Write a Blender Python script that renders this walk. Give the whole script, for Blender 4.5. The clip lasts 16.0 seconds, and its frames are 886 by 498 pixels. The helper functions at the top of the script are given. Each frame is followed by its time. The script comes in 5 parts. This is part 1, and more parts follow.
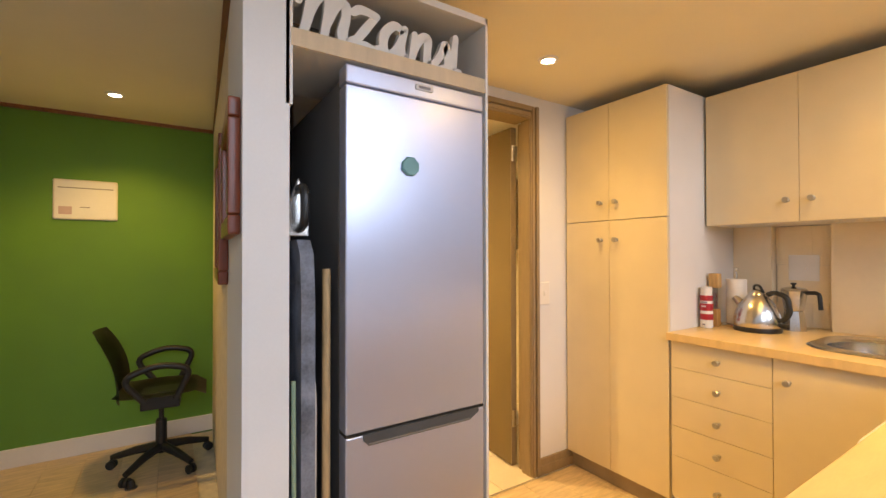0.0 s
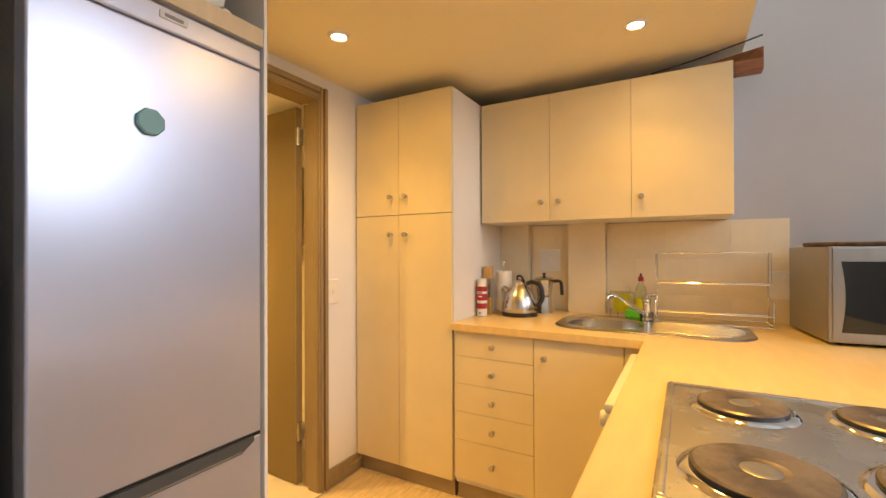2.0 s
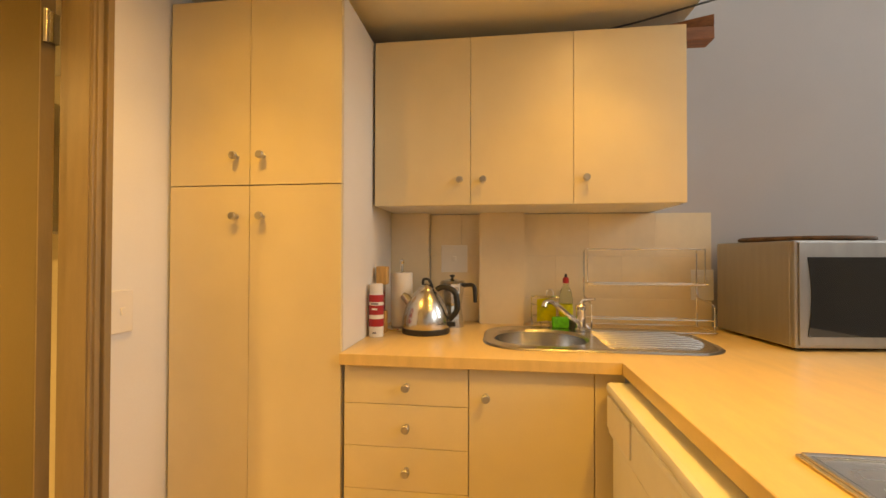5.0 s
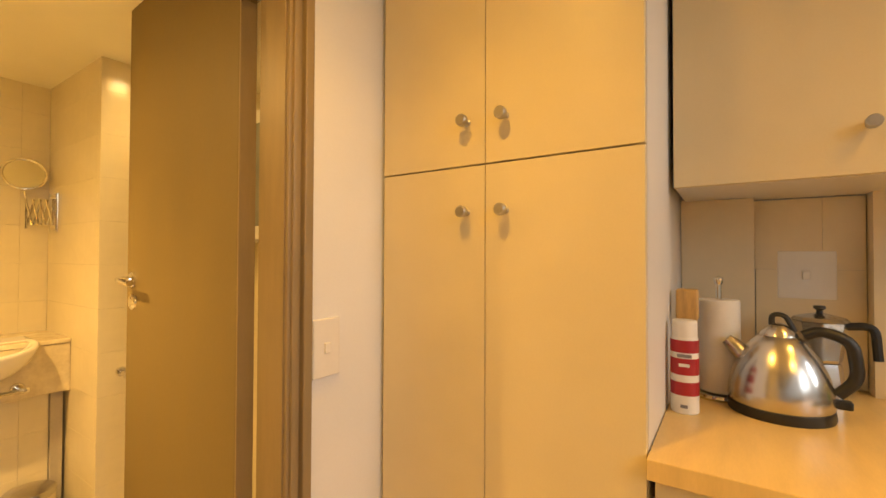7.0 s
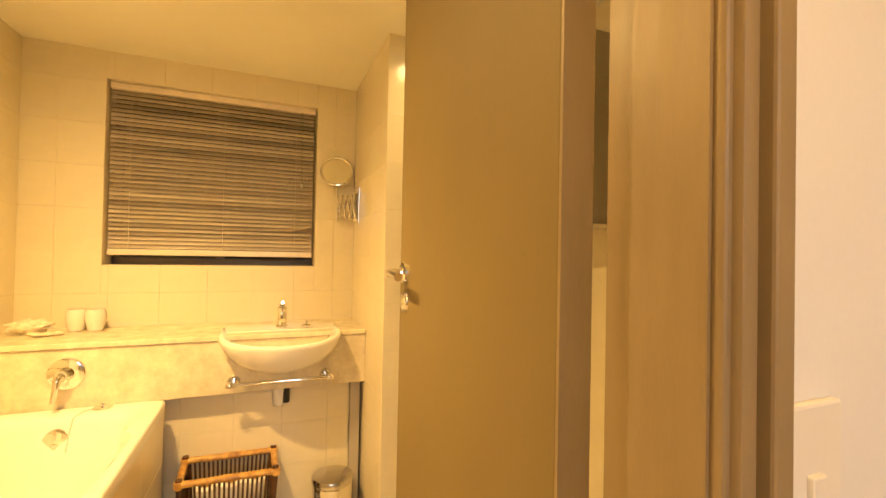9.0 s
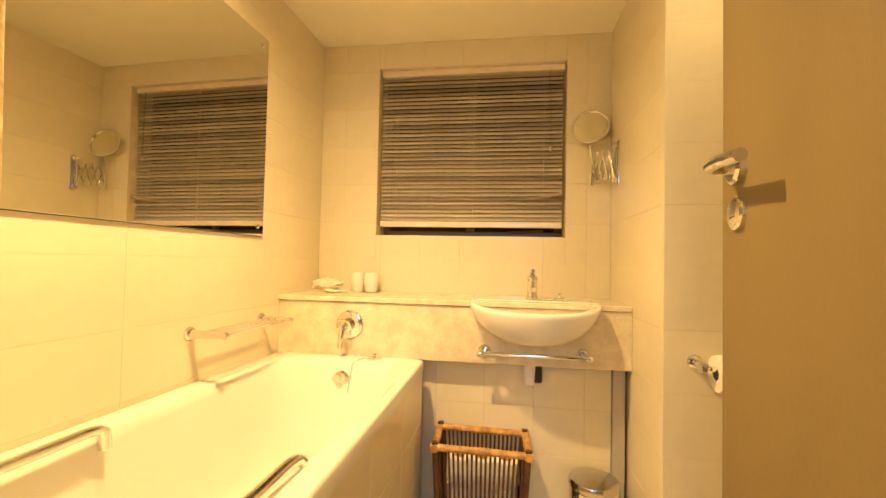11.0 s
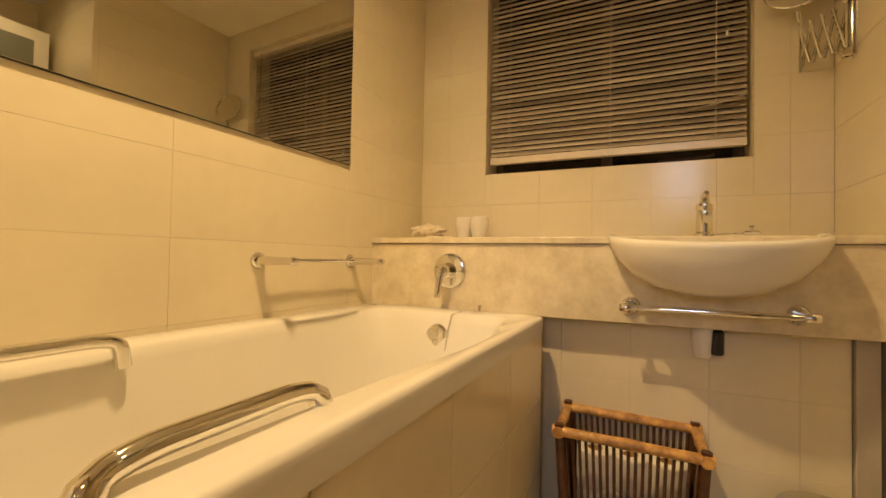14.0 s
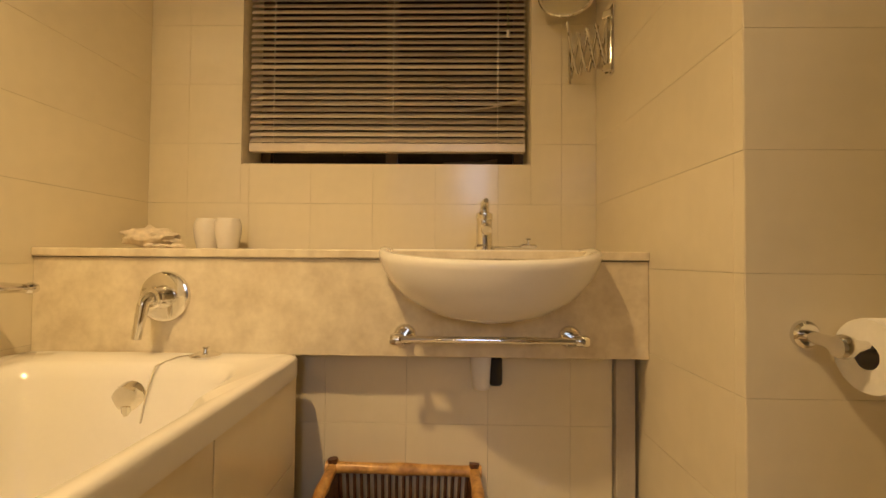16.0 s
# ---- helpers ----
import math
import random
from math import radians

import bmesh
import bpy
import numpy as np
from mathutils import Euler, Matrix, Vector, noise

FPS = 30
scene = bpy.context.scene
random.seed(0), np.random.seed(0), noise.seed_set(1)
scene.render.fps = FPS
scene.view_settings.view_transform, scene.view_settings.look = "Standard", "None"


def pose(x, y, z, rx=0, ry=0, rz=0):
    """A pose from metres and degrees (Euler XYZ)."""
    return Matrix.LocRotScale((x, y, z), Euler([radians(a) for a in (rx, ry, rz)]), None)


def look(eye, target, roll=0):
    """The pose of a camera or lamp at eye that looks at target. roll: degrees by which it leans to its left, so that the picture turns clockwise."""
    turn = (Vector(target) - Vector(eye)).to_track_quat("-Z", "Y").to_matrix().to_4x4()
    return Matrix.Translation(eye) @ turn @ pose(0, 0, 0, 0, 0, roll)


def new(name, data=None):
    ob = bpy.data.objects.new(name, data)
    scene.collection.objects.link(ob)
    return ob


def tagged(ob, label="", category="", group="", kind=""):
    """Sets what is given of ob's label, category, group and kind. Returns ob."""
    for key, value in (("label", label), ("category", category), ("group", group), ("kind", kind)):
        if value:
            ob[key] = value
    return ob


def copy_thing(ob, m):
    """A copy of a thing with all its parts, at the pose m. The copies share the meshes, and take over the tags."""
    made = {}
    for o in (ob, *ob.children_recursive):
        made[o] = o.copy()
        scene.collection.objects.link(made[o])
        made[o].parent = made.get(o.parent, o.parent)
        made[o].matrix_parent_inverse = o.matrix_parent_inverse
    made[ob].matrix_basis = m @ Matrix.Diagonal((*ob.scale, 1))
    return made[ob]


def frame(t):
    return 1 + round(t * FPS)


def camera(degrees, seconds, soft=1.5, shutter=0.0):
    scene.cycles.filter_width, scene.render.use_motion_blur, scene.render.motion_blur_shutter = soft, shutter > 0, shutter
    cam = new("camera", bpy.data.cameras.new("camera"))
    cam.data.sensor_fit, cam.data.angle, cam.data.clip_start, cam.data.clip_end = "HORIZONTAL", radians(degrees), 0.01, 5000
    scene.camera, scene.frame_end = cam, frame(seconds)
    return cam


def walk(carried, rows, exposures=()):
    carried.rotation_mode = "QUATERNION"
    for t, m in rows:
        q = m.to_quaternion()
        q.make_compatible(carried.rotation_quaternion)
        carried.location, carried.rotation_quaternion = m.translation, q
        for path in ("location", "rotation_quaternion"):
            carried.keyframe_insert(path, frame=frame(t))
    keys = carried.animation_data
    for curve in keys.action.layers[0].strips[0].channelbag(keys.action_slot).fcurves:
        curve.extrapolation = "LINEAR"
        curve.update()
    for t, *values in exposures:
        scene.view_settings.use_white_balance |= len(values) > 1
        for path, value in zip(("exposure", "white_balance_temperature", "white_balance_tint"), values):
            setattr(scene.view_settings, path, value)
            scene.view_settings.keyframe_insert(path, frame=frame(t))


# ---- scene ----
cam = camera(91.8, 16.0)
PATH = [
    (0, (0.111, 0.217, 1.282), (1.186, 1.903, 1.303), -0.1),
    (0.5, (0.126, 0.249, 1.277), (1.366, 1.818, 1.302), -0.3),
    (1, (0.164, 0.304, 1.274), (1.556, 1.74, 1.289), -0.2),
    (1.5, (0.19, 0.35, 1.274), (1.764, 1.585, 1.282), -0.1),
    (2, (0.225, 0.35, 1.264), (1.966, 1.335, 1.274), -0.2),
    (2.5, (0.251, 0.393, 1.249), (2.123, 1.098, 1.254), -0.1),
    (3, (0.294, 0.478, 1.248), (2.255, 0.873, 1.248), 0.2),
    (5.5, (0.927, 0.953, 1.223), (2.910, 1.209, 1.249), 0.15),
    (6, (1.073, 1.030, 1.252), (3.003, 1.550, 1.253), 0.0),
    (6.5, (1.216, 1.133, 1.266), (3.033, 1.967, 1.28), -0.0),
    (7, (1.303, 1.265, 1.254), (2.967, 2.374, 1.288), 0.2),
    (7.5, (1.413, 1.409, 1.257), (2.859, 2.791, 1.281), 0.6),
    (8, (1.49, 1.532, 1.26), (2.7, 3.125, 1.286), 0.7),
    (8.5, (1.545, 1.671, 1.241), (2.525, 3.414, 1.27), 0.9),
    (9, (1.572, 1.822, 1.223), (2.333, 3.671, 1.25), 1.1),
    (9.5, (1.57, 1.943, 1.198), (2.077, 3.877, 1.233), 1.2),
    (10, (1.536, 2.02, 1.153), (1.804, 4.002, 1.202), 1.1),
    (12.5, (1.54, 2.216, 0.866), (0.659, 4.011, 0.925), 1.5),
    (13, (1.535, 2.284, 0.843), (0.63, 4.067, 0.887), 1.3),
    (13.5, (1.518, 2.382, 0.812), (0.612, 4.165, 0.858), 1.2),
    (14, (1.496, 2.493, 0.804), (0.642, 4.301, 0.849), 1.1),
    (14.5, (1.481, 2.587, 0.821), (0.76, 4.452, 0.865), 1.0),
    (15, (1.49, 2.674, 0.838), (0.957, 4.601, 0.889), 0.9),
    (15.5, (1.515, 2.748, 0.854), (1.2, 4.723, 0.907), 0.7),
    (16, (1.564, 2.82, 0.855), (1.522, 4.819, 0.903), 0.5),
]
EXPOSURES = [(0.0, 0.22, 6550, 11), (3.0, 0.0, 8300, 10), (5.5, -0.17, 8800, 10), (8.0, -0.01, 8000, 10), (10.2, 0.12, 6900, 10), (12.3, -0.52, 6000, 13), (14.0, -0.93, 5950, 14), (16.0, -1.0, 5900, 15)]
walk(cam, [(t, look(eye, target, roll)) for t, eye, target, roll in PATH], EXPOSURES)

# ---- world and large lights ----
world = bpy.data.worlds.new("sky")
scene.world = world
world.use_nodes = True
_nt = world.node_tree
_sky = _nt.nodes.new("ShaderNodeTexSky")
_sky.sky_type, _sky.sun_disc = "NISHITA", False
_sky.sun_elevation, _sky.sun_rotation = radians(35), radians(200)
_nt.links.new(_sky.outputs[0], _nt.nodes["Background"].inputs[0])
_nt.nodes["Background"].inputs[1].default_value = 0.08

WARM = (1.0, 0.57, 0.115)
BATHWARM = (1.0, 0.65, 0.25)
DAYLIGHT = (0.68, 0.80, 1.0)


def spot(x, y, z, watts, degrees=150, soft=0.04, colour=WARM):
    data = bpy.data.lights.new("downlight_beam", "SPOT")
    data.energy, data.color, data.spot_size, data.spot_blend, data.shadow_soft_size = watts, colour, radians(degrees), 0.8, soft
    ob = new("downlight_beam", data)
    ob.matrix_world = look((x, y, z), (x, y - 0.0001, 0))
    return ob


def daylight_panel(eye, target, w, h, watts, colour=DAYLIGHT):
    data = bpy.data.lights.new("area_daylight", "AREA")
    data.shape, data.size, data.size_y, data.energy, data.color = "RECTANGLE", w, h, watts, colour
    ob = new("area_daylight", data)
    ob.matrix_world = look(eye, target)
    return ob


# third kitchen lamp is an added, unseen fill that brightens the worktop and hob
KITCHEN_LAMPS = [(1.605, 1.64), (2.135, 0.523), (1.45, 0.30)]
HALL_LAMPS = [(-0.153, 3.264)]
BATH_LAMPS = [(1.04, 2.98), (2.16, 3.20)]
for (x, y), watts, wide in zip(KITCHEN_LAMPS, (28, 14, 68), (9, 3.4, 9)):
    spot(x, y, 2.165, watts, 115, 0.05)
    spot(x, y, 2.160, wide, 174, 0.04)
for x, y in HALL_LAMPS:
    spot(x, y, 2.165, 38, 130, 0.05)
for (x, y), watts, wide in zip(BATH_LAMPS, (84, 4), (65, 6)):
    spot(x, y, 2.075, watts, 118, 0.03, BATHWARM)
    spot(x, y, 2.072, wide, 174, 0.04, BATHWARM)
daylight_panel((2.1, -3.16, 2.7), (2.1, 0, 2.5), 0.7, 1.6, 45)
# added bluish fill for fridge and partition, no known window; kept out of reflections
daylight_panel((-0.7, -3.16, 2.9), (-0.7, 0, 2.4), 2.4, 2.0, 62)

# ---- materials ----


def material(name, colour, rough=0.5, metal=0.0, vary=0.06, scale=9.0, fine=90.0, bump=0.04, stretch=(1, 1, 1), coat=0.0, dark=None, spread=0.5, tint=0.0):
    """A surface with variation at two scales: clouds of scale and grain of fine; dark: the colour it drifts to."""
    m = bpy.data.materials.new(name)
    m.use_nodes = True
    nt = m.node_tree
    n, link = nt.nodes, nt.links.new
    b = n["Principled BSDF"]
    tc, mp = n.new("ShaderNodeTexCoord"), n.new("ShaderNodeMapping")
    mp.inputs["Scale"].default_value = stretch
    link(tc.outputs["Object"], mp.inputs[0])
    big, small = n.new("ShaderNodeTexNoise"), n.new("ShaderNodeTexNoise")
    big.inputs["Scale"].default_value, big.inputs["Detail"].default_value = scale, 5
    small.inputs["Scale"].default_value, small.inputs["Detail"].default_value = fine, 3
    for q in (big, small):
        link(mp.outputs[0], q.inputs["Vector"])
    add = n.new("ShaderNodeMath")
    add.operation = "MULTIPLY_ADD"
    add.inputs[1].default_value = 0.35
    link(small.outputs[0], add.inputs[0])
    link(big.outputs[0], add.inputs[2])
    ramp = n.new("ShaderNodeValToRGB")
    c1 = dark or tuple(c * (1 - 2.2 * vary) for c in colour)
    c2 = tuple(min(1, c * (1 + vary)) for c in colour)
    ramp.color_ramp.elements[0].position, ramp.color_ramp.elements[1].position = 0.675 - spread / 2, 0.675 + spread / 2
    ramp.color_ramp.elements[0].color, ramp.color_ramp.elements[1].color = (*c1, 1), (*c2, 1)
    link(add.outputs[0], ramp.inputs[0])
    out = ramp.outputs[0]
    if tint:
        info, hsv, mr = n.new("ShaderNodeObjectInfo"), n.new("ShaderNodeHueSaturation"), n.new("ShaderNodeMapRange")
        mr.inputs["To Min"].default_value, mr.inputs["To Max"].default_value = 1 - tint, 1 + tint
        link(info.outputs["Random"], mr.inputs[0])
        link(mr.outputs[0], hsv.inputs["Value"])
        link(out, hsv.inputs["Color"])
        out = hsv.outputs[0]
    link(out, b.inputs["Base Color"])
    b.inputs["Metallic"].default_value = metal
    b.inputs["Coat Weight"].default_value = coat
    rr = n.new("ShaderNodeMapRange")
    rr.inputs["To Min"].default_value, rr.inputs["To Max"].default_value = max(0.02, rough * 0.8), min(1, rough * 1.2)
    link(big.outputs[0], rr.inputs[0])
    link(rr.outputs[0], b.inputs["Roughness"])
    if bump:
        bp = n.new("ShaderNodeBump")
        bp.inputs["Strength"].default_value, bp.inputs["Distance"].default_value = bump, 0.004
        link(add.outputs[0], bp.inputs["Height"])
        link(bp.outputs[0], b.inputs["Normal"])
    return m


def glow(name, colour, strength):
    m = bpy.data.materials.new(name)
    m.use_nodes = True
    b = m.node_tree.nodes["Principled BSDF"]
    b.inputs["Base Color"].default_value = (*colour, 1)
    b.inputs["Emission Color"].default_value = (*colour, 1)
    b.inputs["Emission Strength"].default_value = strength
    return m


def clear(name, colour, rough=0.02, ior=1.45):
    m = bpy.data.materials.new(name)
    m.use_nodes = True
    b = m.node_tree.nodes["Principled BSDF"]
    b.inputs["Base Color"].default_value = (*colour, 1)
    b.inputs["Transmission Weight"].default_value = 1
    b.inputs["Roughness"].default_value, b.inputs["IOR"].default_value = rough, ior
    return m


M_WALL = material("white wall paint", (0.78, 0.77, 0.76), 0.7, vary=0.02, scale=3, fine=160, bump=0.05)
M_CEIL = material("cream ceiling paint", (0.86, 0.79, 0.62), 0.75, vary=0.02, scale=2, fine=140, bump=0.04)
M_BCEIL = material("cream bathroom ceiling paint", (0.90, 0.86, 0.74), 0.7, vary=0.02, scale=2, fine=140, bump=0.03)
M_GREYWALL = material("pale grey wall paint", (0.47, 0.45, 0.45), 0.7, vary=0.025, scale=3, fine=160, bump=0.05)
M_GREEN = material("green wall paint", (0.13, 0.30, 0.035), 0.65, vary=0.05, scale=3, fine=150, bump=0.05)
M_CREAM = material("cream laminate", (0.74, 0.63, 0.41), 0.38, vary=0.025, scale=5, fine=220, bump=0.02)
M_WHITELAM = material("white laminate", (0.78, 0.75, 0.71), 0.4, vary=0.02, scale=5, fine=200, bump=0.02)
M_KICK = material("brown plinth laminate", (0.36, 0.28, 0.18), 0.5, vary=0.08, scale=8)
M_TOP = material("maple laminate worktop", (0.74, 0.54, 0.25), 0.33, vary=0.05, scale=6, fine=70, bump=0.02, stretch=(1, 5, 1))
M_TRIM = material("brown painted woodwork", (0.29, 0.21, 0.115), 0.45, vary=0.06, scale=7, fine=80, bump=0.06, stretch=(6, 6, 1))
M_DOOR = material("tan painted door", (0.21, 0.15, 0.06), 0.62, vary=0.05, scale=2.5, fine=90, bump=0.05, stretch=(3, 3, 1))
M_FLOOR = material("pale oak plank", (0.70, 0.54, 0.34), 0.42, vary=0.14, scale=7, fine=60, bump=0.06, stretch=(1, 7, 1), tint=0.08)
M_BFLOOR = material("beige floor tile", (0.74, 0.65, 0.50), 0.35, vary=0.06, scale=5, tint=0.03)
M_TILE = material("cream glazed tile", (0.80, 0.72, 0.54), 0.16, vary=0.03, scale=4, fine=30, bump=0.03, tint=0.006)
M_KTILE = material("cream glazed kitchen tile", (0.80, 0.68, 0.48), 0.2, vary=0.03, scale=4, fine=30, bump=0.03, tint=0.006)
M_GROUT = material("beige grout", (0.76, 0.67, 0.49), 0.85, vary=0.08, scale=20)
M_MARBLE = material("beige marble", (0.74, 0.66, 0.49), 0.22, vary=0.08, scale=15, fine=70, bump=0.02, dark=(0.64, 0.55, 0.39), spread=0.36)
M_ACRYL = material("white acrylic", (0.82, 0.79, 0.73), 0.14, vary=0.015, scale=4, bump=0.0, coat=0.3)
M_CERAM = material("white ceramic", (0.82, 0.78, 0.70), 0.08, vary=0.015, scale=6, bump=0.0, coat=0.5)
M_CHROME = material("chrome", (0.82, 0.80, 0.76), 0.07, 1.0, vary=0.03, scale=12, bump=0.0)
M_STEEL = material("brushed steel", (0.62, 0.60, 0.57), 0.24, 1.0, vary=0.03, scale=4, fine=120, bump=0.006, stretch=(1, 12, 12))
M_OVEN = material("dull oven steel", (0.40, 0.385, 0.37), 0.34, 0.9, vary=0.04, scale=4, fine=120, bump=0.006, stretch=(12, 12, 1))
M_HOBSTEEL = material("stainless hob steel", (0.72, 0.70, 0.66), 0.27, 1.0, vary=0.06, scale=9, fine=120, bump=0.02)
M_FRIDGE = material("silver fridge paint", (0.57, 0.60, 0.74), 0.30, 0.65, vary=0.012, scale=3, fine=40, bump=0.0)
M_FRIDGESIDE = material("dark grey fridge side", (0.13, 0.125, 0.12), 0.5, vary=0.05)
M_BLACK = material("black plastic", (0.018, 0.018, 0.018), 0.4, vary=0.1, scale=20)
M_LEATHER = material("black leatherette", (0.022, 0.019, 0.017), 0.42, vary=0.15, scale=14, fine=180, bump=0.15)
M_DARK = material("dark plastic grey", (0.07, 0.075, 0.08), 0.5, vary=0.08)
M_KNOB = material("satin nickel", (0.50, 0.47, 0.42), 0.36, 0.8, vary=0.05, scale=30)
M_GREYPL = material("pale grey plastic", (0.62, 0.61, 0.60), 0.45, vary=0.03)
M_WHITEPL = material("white plastic", (0.80, 0.77, 0.72), 0.42, vary=0.02, bump=0.0)
M_WHITEP = material("white enamel", (0.80, 0.80, 0.79), 0.35, vary=0.02, bump=0.0)
M_BAMBOO = material("varnished bamboo", (0.62, 0.36, 0.10), 0.3, vary=0.3, scale=30, fine=100, bump=0.1, dark=(0.24, 0.10, 0.025))
M_BAMBOODARK = material("dark bamboo", (0.11, 0.045, 0.018), 0.38, vary=0.3, scale=30, fine=100, bump=0.1)
M_BEAM = material("red-brown timber", (0.28, 0.11, 0.045), 0.5, vary=0.2, scale=9, stretch=(8, 1, 8))
M_REDWOOD = material("reddish varnished wood", (0.24, 0.055, 0.02), 0.3, vary=0.18, scale=9, stretch=(8, 8, 1))
M_DARKWOOD = material("dark brown laminate", (0.055, 0.038, 0.03), 0.42, vary=0.12, scale=9, stretch=(6, 1, 6))
M_SLAT = material("metallic blind slat", (0.86, 0.76, 0.63), 0.32, 0.12, vary=0.08, scale=3, fine=40, bump=0.03)
M_ALU = material("bronze aluminium", (0.16, 0.12, 0.085), 0.4, 0.6, vary=0.08)
M_NIGHT = material("dark frosted window glass", (0.035, 0.028, 0.022), 0.25, vary=0.3, scale=6)
M_TOWEL = material("beige terry towel", (0.80, 0.60, 0.34), 0.95, vary=0.12, scale=60, fine=320, bump=1.0)
M_MAROON = material("dark maroon towel", (0.10, 0.018, 0.008), 0.95, vary=0.25, scale=60, fine=300, bump=0.9)
M_PAPER = material("white paper", (0.82, 0.79, 0.74), 0.9, vary=0.03, scale=20, fine=150, bump=0.15)
M_WOOD = material("beech wood", (0.60, 0.36, 0.13), 0.5, vary=0.12, scale=14, stretch=(6, 6, 1))
M_RED = material("red print", (0.42, 0.02, 0.03), 0.4, vary=0.06)
M_YELLOW = material("yellow cloth", (0.75, 0.70, 0.04), 0.85, vary=0.1, scale=30, bump=0.3)
M_SPONGE = material("green sponge", (0.10, 0.55, 0.05), 0.9, vary=0.15, scale=60, bump=0.5)
M_BOTTLEGREEN = material("green soap liquid", (0.10, 0.28, 0.06), 0.2, vary=0.1)
M_SOAPCLEAR = clear("clear bottle plastic", (0.85, 0.92, 0.75), 0.08, 1.3)
M_TEAL = material("teal magnet plastic", (0.17, 0.36, 0.38), 0.5, vary=0.04)
M_PLATE = material("black cast iron hotplate", (0.20, 0.165, 0.14), 0.36, 0.4, vary=0.2, scale=9, fine=60, bump=0.05, dark=(0.10, 0.075, 0.06), spread=0.3)
M_SCREEN = material("black oven glass", (0.008, 0.008, 0.009), 0.06, vary=0.1, bump=0.0, coat=0.6)
M_DISPLAY = glow("green display digits", (0.10, 0.6, 0.25), 0.35)
M_ORANGE = material("orange book cover", (0.62, 0.22, 0.03), 0.5, vary=0.1)
M_BOOKWHITE = material("pale book pages", (0.75, 0.70, 0.62), 0.8, vary=0.08, scale=60, stretch=(1, 1, 20))
M_SHELL = material("ivory sea shell", (0.80, 0.70, 0.55), 0.45, vary=0.12, scale=40, fine=120, bump=0.3)
M_CUP = material("frosted white glass cup", (0.80, 0.75, 0.66), 0.25, vary=0.03)
M_IRONCLOTH = material("grey blue ironing cloth", (0.20, 0.22, 0.27), 0.6, vary=0.3, scale=14, fine=120, bump=0.6)
M_EDGE = material("pale maple edging", (0.66, 0.52, 0.34), 0.45, vary=0.05, scale=6, stretch=(6, 6, 1))
M_BROOM = material("pale broom wood", (0.55, 0.36, 0.17), 0.5, vary=0.14, scale=12, stretch=(8, 8, 1))
M_LIME = material("pale green plastic", (0.28, 0.40, 0.29), 0.4, vary=0.05)
M_LAMPGLOW = glow("lit lamp glass", (1.0, 0.86, 0.60), 28.0)
M_FROST = material("frosted cabinet glass", (0.20, 0.21, 0.19), 0.3, vary=0.08)
M_MIRROR = material("mirror silver", (0.78, 0.77, 0.68), 0.01, 1.0, vary=0.004, bump=0.0)
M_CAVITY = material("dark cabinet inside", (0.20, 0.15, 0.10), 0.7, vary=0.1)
M_INK = material("grey print ink", (0.25, 0.24, 0.26), 0.6, vary=0.05)
M_PINK = material("pale mauve print", (0.55, 0.42, 0.47), 0.6, vary=0.05)
M_PIPE = material("grey pipe paint", (0.50, 0.45, 0.38), 0.5, vary=0.06)
M_WICKER = material("brown woven tray", (0.13, 0.07, 0.035), 0.7, vary=0.3, scale=40, fine=160, bump=0.5)

# ---- mesh helpers ----


def box(x0, x1, y0, y1, z0, z1, bevel=0.0, bm=None, seg=2):
    own = bm is None
    b = bmesh.new()
    bmesh.ops.create_cube(b, size=1)
    for v in b.verts:
        v.co = Vector((x0 + (v.co.x + 0.5) * (x1 - x0), y0 + (v.co.y + 0.5) * (y1 - y0), z0 + (v.co.z + 0.5) * (z1 - z0)))
    if bevel:
        bmesh.ops.bevel(b, geom=b.edges[:], offset=bevel, segments=seg, affect="EDGES", profile=0.5)
    if own:
        return b
    return join(bm, b)


def join(bm, other, m=None):
    """Adds other's faces to bm, moved by m."""
    if m is not None:
        bmesh.ops.transform(other, matrix=m, verts=other.verts)
    new_verts = {v: bm.verts.new(v.co) for v in other.verts}
    for f in other.faces:
        bm.faces.new([new_verts[v] for v in f.verts])
    other.free()
    return bm


def lathe(profile, n=32, axis="z"):
    """A turned body from (radius, height) pairs."""
    b = bmesh.new()
    rings = []
    for r, h in profile:
        if r < 1e-6:
            rings.append([b.verts.new((0, 0, h))])
        else:
            rings.append([b.verts.new((r * math.cos(2 * math.pi * k / n), r * math.sin(2 * math.pi * k / n), h)) for k in range(n)])
    for a, c in zip(rings, rings[1:]):
        for k in range(n):
            q = (k + 1) % n
            if len(a) == 1 and len(c) > 1:
                b.faces.new((a[0], c[k], c[q])[::-1])
            elif len(c) == 1 and len(a) > 1:
                b.faces.new((a[k], a[q], c[0]))
            elif len(a) > 1:
                b.faces.new((a[k], a[q], c[q], c[k]))
    if axis == "x":
        bmesh.ops.rotate(b, verts=b.verts, matrix=Matrix.Rotation(radians(90), 3, "Y"))
    if axis == "y":
        bmesh.ops.rotate(b, verts=b.verts, matrix=Matrix.Rotation(radians(90), 3, "X"))
    return b


